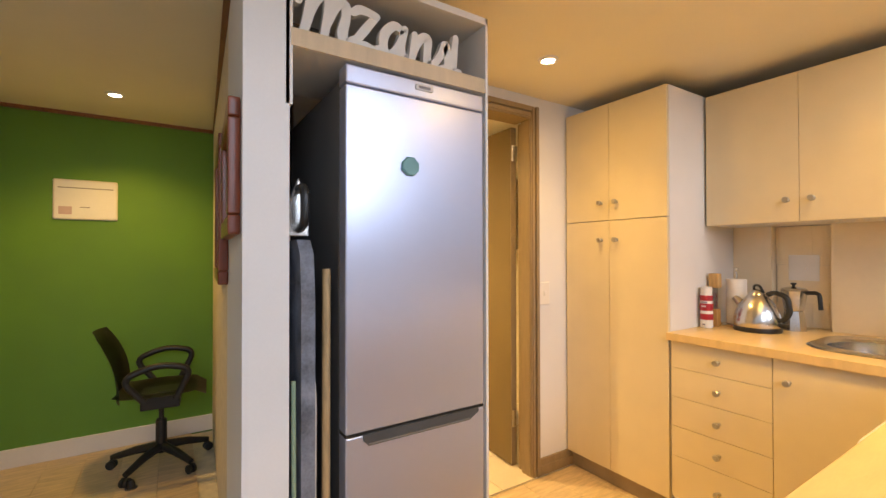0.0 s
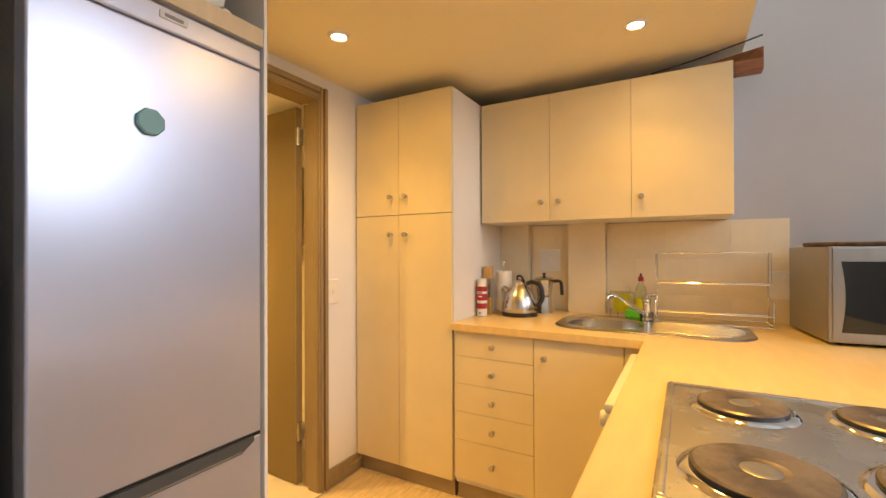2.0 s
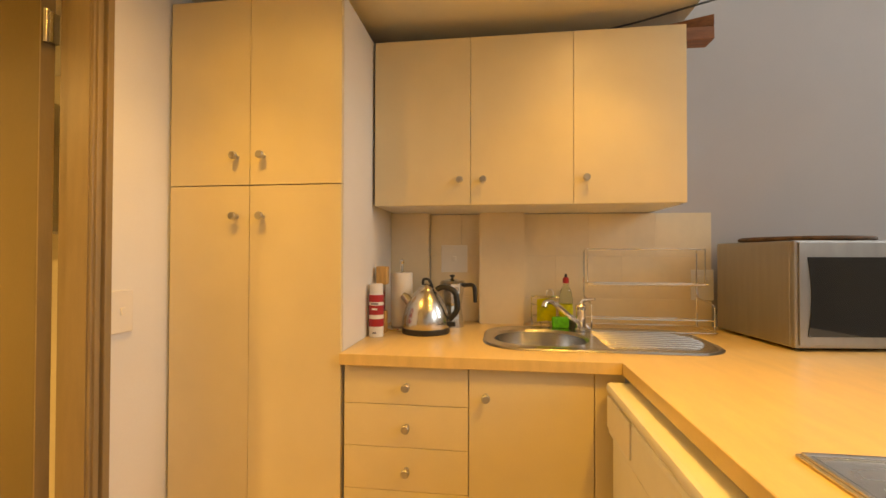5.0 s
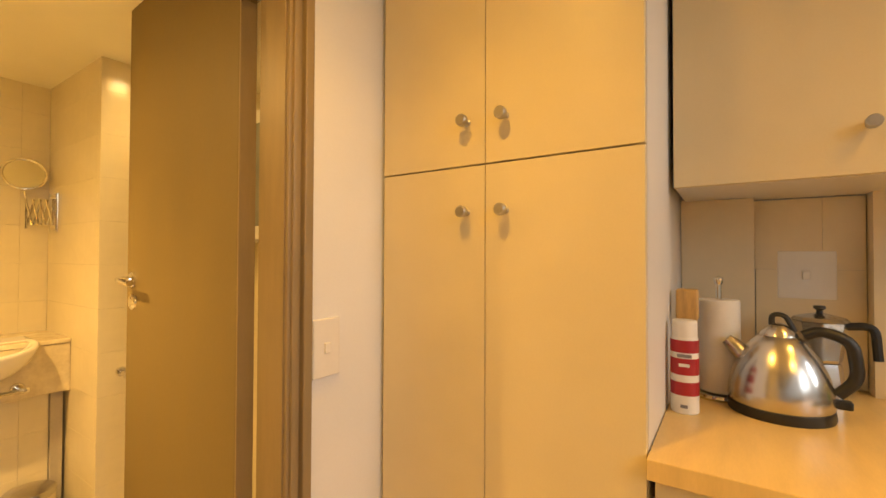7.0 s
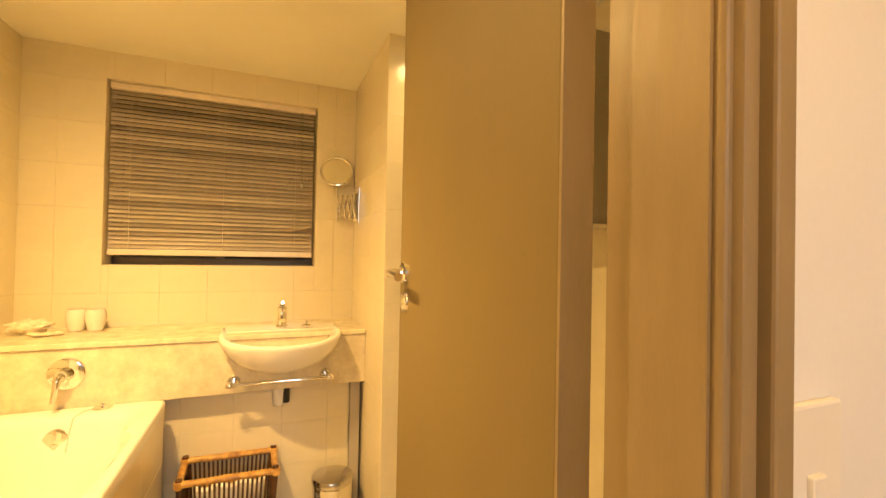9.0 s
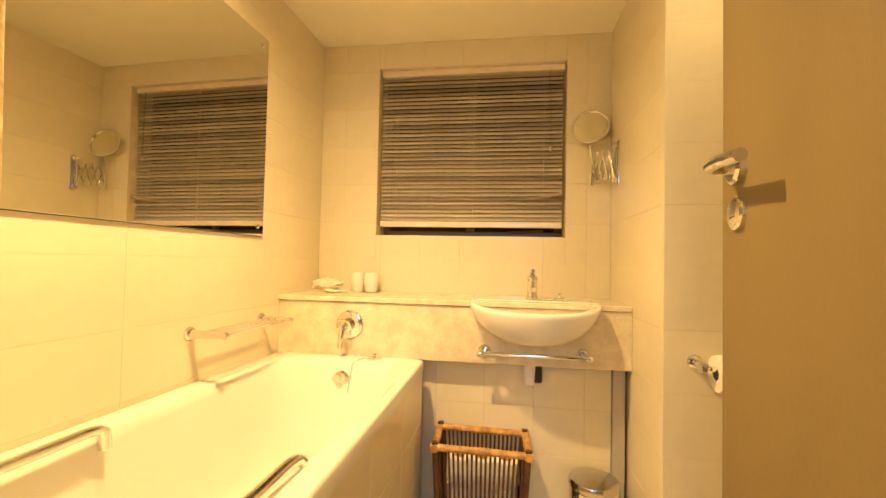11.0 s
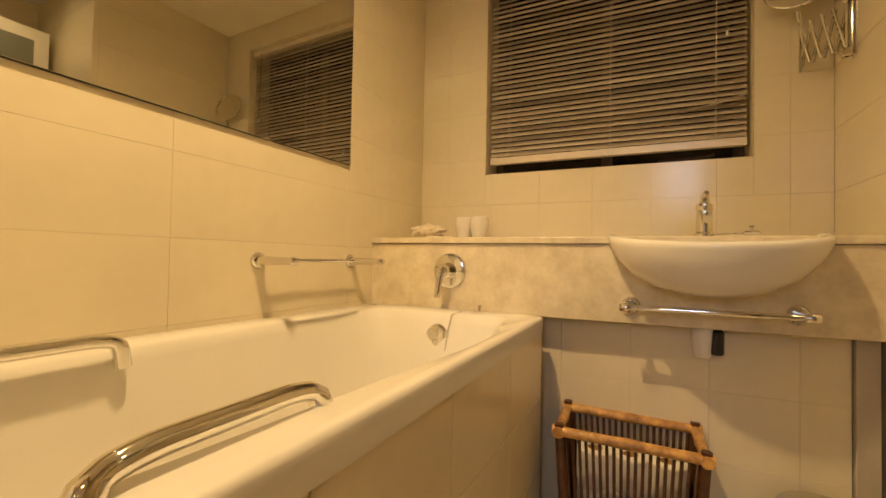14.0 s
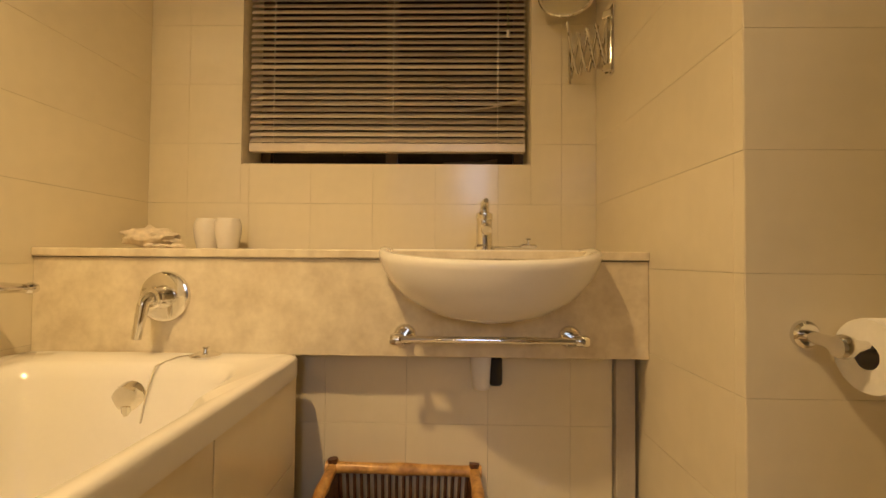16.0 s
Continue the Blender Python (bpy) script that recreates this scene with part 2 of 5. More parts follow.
def tube(points, r, n=12, closed=False, bm=None):
    """A round bar along points; r is one radius or one a point."""
    b = bmesh.new() if bm is None else bm
    pts = [Vector(p) for p in points]
    radii = r if isinstance(r, (list, tuple)) else [r] * len(pts)
    count = len(pts)
    rings, up = [], None
    for i, p in enumerate(pts):
        if closed:
            d = pts[(i + 1) % count] - pts[i - 1]
        else:
            d = pts[min(i + 1, count - 1)] - pts[max(i - 1, 0)]
        d.normalize()
        if up is None:
            up = d.orthogonal().normalized()
        up = (up - d * up.dot(d)).normalized()
        side = d.cross(up)
        rings.append([b.verts.new(p + (up * math.cos(2 * math.pi * k / n) + side * math.sin(2 * math.pi * k / n)) * radii[i]) for k in range(n)])
    pairs = list(zip(rings, rings[1:])) + ([(rings[-1], rings[0])] if closed else [])
    for a, c in pairs:
        for k in range(n):
            q = (k + 1) % n
            b.faces.new((a[k], a[q], c[q], c[k]))
    if not closed:
        b.faces.new(rings[0][::-1])
        b.faces.new(rings[-1])
    return b


def arc(points, bend=0.03, steps=5):
    """The points with each inner corner rounded by bend."""
    pts = [Vector(p) for p in points]
    out = [pts[0]]
    for a, p, c in zip(pts, pts[1:], pts[2:]):
        u, w = (a - p), (c - p)
        k = min(bend, u.length * 0.49, w.length * 0.49)
        u, w = p + u.normalized() * k, p + w.normalized() * k
        for s in range(steps + 1):
            t = s / steps
            out.append(u * (1 - t) ** 2 + p * 2 * t * (1 - t) + w * t * t)
    return out + [pts[-1]]


def prism(poly, z0, z1, bevel=0.0):
    b = bmesh.new()
    low = [b.verts.new((x, y, z0)) for x, y in poly]
    high = [b.verts.new((x, y, z1)) for x, y in poly]
    b.faces.new(low[::-1])
    b.faces.new(high)
    for k in range(len(poly)):
        q = (k + 1) % len(poly)
        b.faces.new((low[k], low[q], high[q], high[k]))
    bmesh.ops.recalc_face_normals(b, faces=b.faces)
    if bevel:
        bmesh.ops.bevel(b, geom=b.edges[:], offset=bevel, segments=2, affect="EDGES", profile=0.5)
    return b


def mesh(name, bm, mat, smooth=None):
    me = bpy.data.meshes.new(name)
    bmesh.ops.recalc_face_normals(bm, faces=bm.faces)
    if smooth is not None:
        limit = radians(smooth)
        for f in bm.faces:
            f.smooth = True
        for e in bm.edges:
            if len(e.link_faces) != 2:
                continue
            angle = e.calc_face_angle(0)
            small, large = sorted(f.calc_area() for f in e.link_faces)
            if angle > limit or (angle > radians(12) and large > 6 * small):
                e.smooth = False
    bm.to_mesh(me)
    bm.free()
    me.materials.append(mat)
    return me


def part(name, bm, mat, parent, label="", smooth=35, m=None):
    ob = new(name, mesh(name, bm, mat, smooth))
    if m is not None:
        ob.matrix_basis = m
    ob.parent = parent
    if label:
        ob["label"] = label
    return ob


def thing(name, x, y, z, label, category, group="", kind="", rz=0, rx=0, ry=0):
    ob = new(name)
    ob.empty_display_size = 0.05
    ob.matrix_basis = pose(x, y, z, rx, ry, rz)
    return tagged(ob, label, category, group, kind)


def single(name, bm, mat, label, category, group="", smooth=35, m=None, kind=""):
    ob = new(name, mesh(name, bm, mat, smooth))
    if m is not None:
        ob.matrix_basis = m
    return tagged(ob, label, category, group, kind)


def setting(name, bm, mat, label, smooth=None):
    ob = new(name, mesh(name, bm, mat, smooth))
    return tagged(ob, label, name.split("_")[0], "", "structure")


def shift(bm, x, y, z):
    bmesh.ops.translate(bm, verts=bm.verts, vec=(x, y, z))
    return bm


# ---- the large structure ----
CEIL, BCEIL, HIGH = 2.19, 2.10, 4.3
SKEW = 0.03  # slope of the bathroom's west wall
EAST, NORTH, BNORTH, BWEST, BEAST, BSOUTH = 2.88, 2.03, 4.15, 0.593, 2.62, 2.15


def partition_x(y):
    """The west face of the wall between hall and kitchen, which runs slightly askew."""
    return 0.257 + (y - 1.333) * 0.058


setting("floor", box(-2.6, 3.1, -3.3, 3.95, -0.12, -0.012), M_GROUT, "screed under pale oak laminate floor")
setting("floor_bathroom", box(BWEST - 0.1, BEAST + 0.1, 2.03, BNORTH + 0.1, -0.011, -0.006), M_GROUT, "bed under beige bathroom floor tiles")
setting("ceiling", box(-2.6, 3.1, 0.115, 4.0, CEIL, CEIL + 0.2), M_CEIL, "cream painted low kitchen ceiling")
setting("ceiling_bathroom", box(BWEST - 0.08, BEAST, BSOUTH, BNORTH, BCEIL, BCEIL + 0.08), M_BCEIL, "cream painted bathroom ceiling")
setting("ceiling_high", box(-2.6, 3.1, -3.3, 0.4, HIGH, HIGH + 0.15), M_WALL, "white ceiling over the double-height room")
# double-height room round the camera
setting("wall_east", box(EAST, EAST + 0.2, -3.3, NORTH + 0.1, -0.1, HIGH), M_GREYWALL, "pale grey painted kitchen wall")
setting("wall_mezzanine", box(-2.6, EAST, 0.16, 0.3, CEIL + 0.2, HIGH), M_WALL, "white wall above the low ceiling")
w = bmesh.new()
# the opening from x -1.9 to 0.5 is made up for the fill panel
for x0, x1, z0, z1 in ((-2.6, -1.9, -0.1, HIGH), (-1.9, 0.5, -0.1, 1.9), (-1.9, 0.5, 3.9, HIGH), (0.5, 1.75, -0.1, HIGH), (1.75, 2.45, -0.1, 1.9), (1.75, 2.45, 3.5, HIGH), (2.45, EAST, -0.1, HIGH)):
    box(x0, x1, -3.3, -3.18, z0, z1, bm=w)
setting("wall_south", w, M_WALL, "unseen white wall with a tall window and an added fill opening")
setting("wall_west", box(-2.7, -2.6, -3.3, 4.0, -0.1, HIGH), M_WALL, "white painted wall")
setting("wall_hall_west", box(-0.88, -0.765, 2.4, 3.8, 0, CEIL), M_WALL, "white painted hall wall")
setting("wall_green", box(-2.6, 0.5, 3.8, 3.92, -0.1, CEIL), M_GREEN, "green painted hall wall")
setting("wall_partition", prism([(partition_x(1.333), 1.333), (0.365, 1.333), (0.42, NORTH), (partition_x(NORTH), NORTH)], 0, CEIL), M_WALL, "white painted partition beside the fridge")
setting("wall_bath_west", prism([(partition_x(NORTH), NORTH), (BWEST - SKEW * (3.79 - NORTH), NORTH), (BWEST + SKEW * (BNORTH - 3.79), BNORTH), (partition_x(3.8), BNORTH)], 0, CEIL), M_GROUT, "bathroom wall behind cream tiles")
# wall between kitchen and bathroom, with the door opening
DX0, DX1, DTOP = 1.10, 1.862, 2.055
w = box(0.42, DX0 - 0.03, NORTH, BSOUTH, 0, CEIL)
box(1.88, EAST, NORTH, BSOUTH - 0.008, 0, CEIL, bm=w)
box(DX0 - 0.03, 1.88, NORTH, BSOUTH, DTOP + 0.02, CEIL, bm=w)
setting("wall_north", w, M_WALL, "white painted wall with the bathroom door")
# bathroom: window wall with its opening, pier, east wall
WX0, WX1, WZ0, WZ1 = 0.902, 1.805, 1.147, 1.977
w = box(BWEST - 0.1, WX0, BNORTH, BNORTH + 0.22, 0, CEIL)
box(WX1, BEAST + 0.1, BNORTH, BNORTH + 0.22, 0, CEIL, bm=w)
box(WX0, WX1, BNORTH, BNORTH + 0.22, 0, WZ0, bm=w)
box(WX0, WX1, BNORTH, BNORTH + 0.22, WZ1, CEIL, bm=w)
setting("wall_bath_north", w, M_GROUT, "bathroom window wall behind cream tiles")
PIER = 3.475
setting("wall_pier", box(2.012, BEAST, PIER + 0.008, BNORTH, 0, BCEIL), M_GROUT, "boxed pier behind cream tiles")
setting("wall_bath_east", box(BEAST, BEAST + 0.1, BSOUTH, BNORTH, 0, CEIL), M_TILE, "cream tiled bathroom wall")

# kitchen piers in the splashback
for y0, y1 in ((0.752, 0.96), (1.205, 1.388)):
    setting("wall_pier_kitchen", box(2.815, EAST, y0, y1, 0.9, 1.428), M_KTILE, "shallow tiled pier in the splashback")

single("ceiling_cable", tube(arc([(2.68, 0.5, 2.175), (2.6, 0.32, 2.17), (2.5, 0.14, 2.17), (2.48, 0.06, 2.18)], 0.06), 0.004, 8), M_DARK, "thin dark cable over the timber bearer", "cable")

# door lining and architraves
w = box(DX1 - 0.006, 1.8795, NORTH - 0.002, 2.097, 0, DTOP)
box(1.875, 1.8795, 2.097, BSOUTH - 0.006, 0, DTOP, bm=w)
box(DX0 - 0.032, DX0, NORTH - 0.002, BSOUTH + 0.002, 0, DTOP, bm=w)
box(DX0 - 0.032, DX1, NORTH - 0.002, BSOUTH + 0.002, DTOP, DTOP + 0.032, bm=w)
door_frame = setting("door_frame", w, M_TRIM, "brown painted wooden door frame")


def moulding(x0, z0, x1, z1):
    """A stepped strip on the kitchen side of the door wall."""
    b = bmesh.new()
    if x1 - x0 < z1 - z0:
        for a, c, d in ((0, 1, 0.012), (0.12, 0.42, 0.02), (0.55, 0.95, 0.026)):
            box(x0 + (x1 - x0) * a, x0 + (x1 - x0) * c, NORTH - d, NORTH - 0.0005, z0, z1, 0.003, b)
    else:
        for a, c, d in ((0, 1, 0.012), (0.12, 0.42, 0.02), (0.55, 0.95, 0.026)):
            box(x0, x1, NORTH - d - 0.001, NORTH - 0.0005, z0 + (z1 - z0) * a, z0 + (z1 - z0) * c, 0.003, b)
    return b


part("architrave", moulding(DX1 - 0.003, 0, 1.916, DTOP + 0.072), M_TRIM, door_frame)
part("architrave", moulding(1.03, 0, DX0 + 0.005, DTOP + 0.072), M_TRIM, door_frame)
part("architrave", moulding(DX0 + 0.005, DTOP, DX1 - 0.005, DTOP + 0.072), M_TRIM, door_frame)
w = box(1.916, 2.21, NORTH - 0.016, NORTH, 0, 0.092, 0.003)
box(1.916, 2.21, NORTH - 0.022, NORTH - 0.001, 0, 0.055, 0.004, w)
setting("baseboard", w, M_TRIM, "brown painted skirting board")
setting("baseboard_hall", box(-0.76, 0.395, 3.785, 3.8, 0, 0.112, 0.003), M_WHITEPL, "white skirting board at the green wall")
setting("trim_hall_ceiling", box(-0.76, 0.41, 3.775, 3.8, CEIL - 0.022, CEIL, 0.002), M_BEAM, "dark red-brown ceiling strip")
setting("trim_partition_ceiling", prism([(partition_x(1.34) - 0.022, 1.34), (partition_x(1.34) - 0.0005, 1.34), (partition_x(3.775) - 0.0005, 3.775), (partition_x(3.775) - 0.022, 3.775)], CEIL - 0.022, CEIL), M_BEAM, "dark red-brown ceiling strip")
# timber beam that carries the low ceiling
w = prism([(2.53, 0.05), (2.60, 0.05), (2.84, 0.62), (2.77, 0.62)], 2.106, 2.152, 0.003)
box(2.53, 2.605, 0.05, 0.158, 2.055, 2.104, 0.003, w)
setting("trim_beam", w, M_BEAM, "red-brown timber bearer under the ceiling edge")

# ---- kitchen ----


def knob(parent, x, y, z, direction="x"):
    b = lathe([(0, 0.034), (0.011, 0.034), (0.0135, 0.031), (0.0135, 0.021), (0.007, 0.017), (0.0055, 0.002), (0.009, 0), (0, 0)], 16)
    turn = Matrix.Rotation(radians(-90), 4, "Y")
    part("knob", b, M_KNOB, parent, "satin nickel knob", m=Matrix.Translation((x, y, z)) @ turn)


def slab_door(parent, name, y0, y1, z0, z1, x, mat=None, thick=0.018):
    return part(name, box(x, x + thick, y0 + 0.0009, y1 - 0.0009, z0 + 0.0009, z1 - 0.0009, 0.0012), mat or M_CREAM, parent)


# tall cupboard
t = thing("tall_cupboard", 2.155, 1.71, 0, "tall cream laminate cupboard with four doors, reaching nearly to ceiling", "cupboard")
part("carcass", box(0.019, 0.70, -0.32, 0.31, 0.09, 2.112), M_WHITELAM, t, "white laminate side")
part("plinth", box(0.035, 0.6, -0.315, 0.31, 0, 0.09), M_KICK, t, "brown plinth")
for y0, y1, k in ((-0.32, 0.01, -0.04), (0.01, 0.31, 0.057)):
    d = slab_door(t, "door", y0, y1, 1.463, 2.112, 0)
    knob(d, 0, k, 1.562)
    d = slab_door(t, "door", y0, y1, 0.092, 1.461, 0)
    knob(d, 0, k, 1.355)

# base units
t = thing("drawer_unit", 2.155, 1.17, 0, "cream laminate base unit with five drawers under worktop", "drawers")
part("carcass", box(0.019, 0.6, -0.205, 0.208, 0.09, 0.862), M_WHITELAM, t)
part("plinth", box(0.04, 0.5, -0.205, 0.208, 0, 0.09), M_KICK, t)
tops = [0.86, 0.735, 0.596, 0.456, 0.315, 0.12]
for a, c in zip(tops, tops[1:]):
    d = slab_door(t, "drawer", -0.205, 0.208, c, a, 0)
    knob(d, 0, -0.004, (a + c) / 2 if c > 0.2 else 0.22)
t = thing("sink_unit", 2.155, 0.76, 0, "cream laminate cupboard below the sink", "cupboard")
part("carcass", box(0.019, 0.6, -0.185, 0.204, 0.09, 0.74), M_WHITELAM, t)
part("plinth", box(0.04, 0.5, -0.185, 0.204, 0, 0.09), M_KICK, t)
d = slab_door(t, "door", -0.183, 0.204, 0.12, 0.86, 0)
knob(d, 0, 0.15, 0.775)
single("corner_panel", box(2.155, 2.173, 0.486, 0.575, 0.0, 0.86, 0.001), M_CREAM, "narrow cream filler panel in the corner", "panel")

# wall cabinets
t = thing("wall_cabinet", 2.5, 0.77, 1.424, "cream laminate wall cabinets with three doors", "cabinet")
part("carcass", box(0.019, 0.38, -0.605, 0.606, 0, 0.678), M_WHITELAM, t)
for y0, y1, k in ((-0.607, -0.19, -0.235), (-0.19, 0.212, 0.162), (0.212, 0.609, 0.255)):
    d = slab_door(t, "door", y0, y1, 0, 0.68, 0)
    knob(d, 0, k, 0.1)

# worktop with the sink cut-out
def worktop():
    t = thing("worktop", 2.131, 0.4995, 0.864, "L-shaped maple laminate worktop with a peninsula", "worktop")
    h = 0.036
    b = bmesh.new()
    for x0, x1, y0, y1 in ((0.003, 0.2, 0.0005, 0.888), (0.538, 0.748, -1.1395, 0.888), (0.2, 0.538, 0.3895, 0.888), (0.2, 0.538, -1.1395, 0.0315), (0.003, 0.2, -1.1395, 0.0005)):
        box(x0, x1, y0, y1, 0, h, 0.0, b)
    bmesh.ops.remove_doubles(b, verts=b.verts, dist=1e-5)
    part("main_run", b, M_TOP, t, smooth=None)
    part("peninsula", box(-1.511, 0.0028, -1.1395, -0.003, 0, h, 0.0), M_TOP, t, smooth=None)
    part("edge_band", box(0.0, 0.003, 0.0, 0.888, 0, h, 0.0012), M_TOP, t, "rounded laminate front edge")
    part("edge_band", box(-1.511, 0.0, -0.003, 0.0, 0, h, 0.0012), M_TOP, t, "rounded laminate front edge")


worktop()
t = thing("peninsula_base", 1.2, -0.3, 0, "cream laminate base carrying the peninsula worktop", "cupboard")
part("end_panel", box(-0.55, -0.53, -0.3, 0.77, 0, 0.864, 0.001), M_CREAM, t)
part("back_panel", box(-0.53, 0.25, -0.02, 0.0, 0, 0.864), M_CREAM, t)
part("front_panel", box(-0.53, 0.22, 0.75, 0.77, 0.09, 0.864, 0.001), M_CREAM, t)
part("plinth", box(-0.52, 0.22, 0.70, 0.72, 0, 0.09), M_KICK, t)

# splashback tiles go last; sockets
def faceplate(name, x, y, z, rz, w, h, label, rockers=((0, 0),)):
    t = thing(name, x, y, z, label, "socket" if "socket" in name else "switch", rz=rz)
    part("cover_plate", box(-w / 2, w / 2, -0.009, 0, -h / 2, h / 2, 0.003), M_WHITEPL, t)
    for dx, dz in rockers:
        part("rocker", box(dx - 0.009, dx + 0.009, -0.014, -0.008, dz - 0.012, dz + 0.012, 0.002), M_WHITEPL, t)
    return t


faceplate("light_switch", 1.968, NORTH, 1.047, 0, 0.078, 0.132, "white plastic light switch beside the door")
faceplate("wall_socket", EAST, 1.085, 1.205, -90, 0.13, 0.135, "white plastic isolator plate in the splashback")
faceplate("wall_socket", EAST, -0.05, 1.09, -90, 0.10, 0.14, "white plastic socket plate near the microwave", ((-0.02, 0.03), (0.02, 0.03)))

# sink
def sink():
    t = thing("kitchen_sink", 2.5, 0.51, 0.9, "inset stainless steel sink with ribbed drainer", "sink")
    def ring(cx, cy, hx, hy, z, r, n=8):
        out = []
        for sx, sy, a0 in ((1, 1, 0), (-1, 1, 90), (-1, -1, 180), (1, -1, 270)):
            for k in range(n + 1):
                a = radians(a0 + 90 * k / n)
                out.append(Vector((cx + sx * (hx - r) + r * math.cos(a), cy + sy * (hy - r) + r * math.sin(a), z)))
        return out
    def loft(rings, cap=True, bm=None):
        b = bm or bmesh.new()
        vs = [[b.verts.new(p) for p in q] for q in rings]
        for a, c in zip(vs, vs[1:]):
            for k in range(len(a)):
                q = (k + 1) % len(a)
                b.faces.new((a[k], a[q], c[q], c[k]))
        if cap:
            b.faces.new(vs[-1])
        return b
    # drainer plate with the rim, then the bowl through it
    outer = ring(0, 0, 0.240, 0.418, 0.001, 0.15)
    lip = ring(0, 0, 0.232, 0.410, 0.007, 0.146)
    inner = ring(0, 0, 0.222, 0.400, 0.004, 0.14)
    bowl = [ring(0, 0.20, 0.172, 0.183, 0.004, 0.15), ring(0, 0.20, 0.163, 0.173, -0.006, 0.148), ring(0, 0.20, 0.158, 0.17, -0.07, 0.14), ring(0, 0.20, 0.14, 0.152, -0.125, 0.12), ring(0, 0.20, 0.03, 0.03, -0.132, 0.03)]
    b = loft([outer, lip, inner], cap=False)
    b2 = loft(bowl)
    # flat deck between rim and bowl
    deck = bmesh.new()
    a = [deck.verts.new(p) for p in inner]
    c = [deck.verts.new(p) for p in bowl[0]]
    for k in range(len(a)):
        q = (k + 1) % len(a)
        deck.faces.new((a[k], a[q], c[q], c[k]))
    join(b, deck)
    join(b, b2)
    bmesh.ops.remove_doubles(b, verts=b.verts, dist=1e-5)
    part("basin", b, M_STEEL, t)
    for k in range(9):
        x = -0.15 + k * 0.0375
        reach = -0.385 + 0.10 * abs(x / 0.19) ** 2
        part("drainer_rib", tube([(x, -0.02, 0.004), (x, -0.06, 0.0065), (x, reach + 0.04, 0.0065), (x, reach, 0.004)], [0.003, 0.0045, 0.0045, 0.003], 8), M_STEEL, t)
    part("drain", lathe([(0, -0.128), (0.02, -0.128), (0.026, -0.126), (0.028, -0.13)], 20), M_CHROME, t, m=Matrix.Translation((0, 0.2, 0)))
    return t


sink()
t = thing("kitchen_tap", 2.655, 0.525, 0.907, "chrome kitchen mixer tap with swivel spout", "tap")
part("body", lathe([(0.026, 0), (0.026, 0.006), (0.02, 0.012), (0.019, 0.085), (0.022, 0.09), (0.022, 0.105), (0.016, 0.113), (0, 0.115)], 24), M_CHROME, t)
part("spout", tube(arc([(0, 0.0, 0.03), (-0.03, 0.03, 0.045), (-0.12, 0.135, 0.135), (-0.155, 0.165, 0.13), (-0.16, 0.168, 0.115)], 0.03), 0.0105, 12), M_CHROME, t)
part("lever", tube(arc([(0, 0, 0.112), (0.0, -0.01, 0.128), (-0.035, -0.05, 0.135)], 0.01), [0.009] * 7 + [0.005], 10), M_CHROME, t)

# hob
t = thing("electric_hob", 1.225, 0.128, 0.9, "stainless steel hob with four solid hotplates", "hob")
b = bmesh.new()
box(-0.32, 0.318, -0.272, 0.268, 0.0, 0.007, 0.003, b)
part("tray", b, M_HOBSTEEL, t)
b = bmesh.new()
for x0, x1, y0, y1 in ((-0.315, -0.303, -0.267, 0.263), (0.301, 0.313, -0.267, 0.263), (-0.303, 0.301, -0.267, -0.255), (-0.303, 0.301, 0.251, 0.263)):
    box(x0, x1, y0, y1, 0.005, 0.0115, 0.0025, b)
part("raised_edge", b, M_HOBSTEEL, t)
for x, y, r in ((0.168, 0.115, 0.083), (-0.175, 0.122, 0.095), (0.19, -0.138, 0.083), (-0.13, -0.136, 0.108)):
    m = Matrix.Translation((x, y, 0))
    part("trim_ring", lathe([(r + 0.022, 0.007), (r + 0.018, 0.011), (r + 0.006, 0.014), (r - 0.002, 0.013)], 40), M_CHROME, t, m=m)
    p = part("hotplate", lathe([(r, 0.008), (r + 0.002, 0.012), (r + 0.002, 0.020), (r - 0.003, 0.0235), (r * 0.42, 0.0235), (r * 0.36, 0.0215), (0, 0.0212)], 40), M_PLATE, t, "cast iron plate with worn patches", m=m)
    part("centre_cap", lathe([(r * 0.3, 0.0218), (r * 0.28, 0.0225), (r * 0.16, 0.0222), (0, 0.022)], 32), M_OVEN, p, "dull sunken centre")
    part("plate_rim", lathe([(r + 0.0025, 0.009), (r + 0.0035, 0.012), (r + 0.0035, 0.019), (r + 0.0022, 0.0205)], 40), M_BLACK, p)

# microwave, turned a little
t = thing("microwave", 2.368, -0.12, 0.9, "stainless steel microwave oven with dark glass door", "microwave", rz=6.5)
part("body", box(0.02, 0.42, -0.63, 0, 0.012, 0.376, 0.004), M_OVEN, t, "grey steel casing")
part("front_frame", box(0.0, 0.022, -0.63, 0, 0.012, 0.377, 0.005), M_OVEN, t)
d = part("door", box(-0.006, 0.0, -0.485, -0.012, 0.022, 0.37, 0.002), M_OVEN, t)
g = bmesh.new()
n = 12
ring = [(-0.038 + 0.012 * (1 - math.cos((k / n - 0.5) * math.pi)) - 0.012, 0.052 + 0.268 * k / n) for k in range(n + 1)]
ring += [(-0.455 - 0.008 * (1 - math.cos((k / n - 0.5) * math.pi)) + 0.008, 0.32 - 0.268 * k / n) for k in range(n + 1)]
f0 = [g.verts.new((-0.0085, y, z)) for y, z in ring]
f1 = [g.verts.new((-0.005, y, z)) for y, z in ring]
g.faces.new(f0)
for k in range(len(ring)):
    q = (k + 1) % len(ring)
    g.faces.new((f0[k], f0[q], f1[q], f1[k]))
part("window_pane", g, M_SCREEN, d, "black glass window", smooth=None)
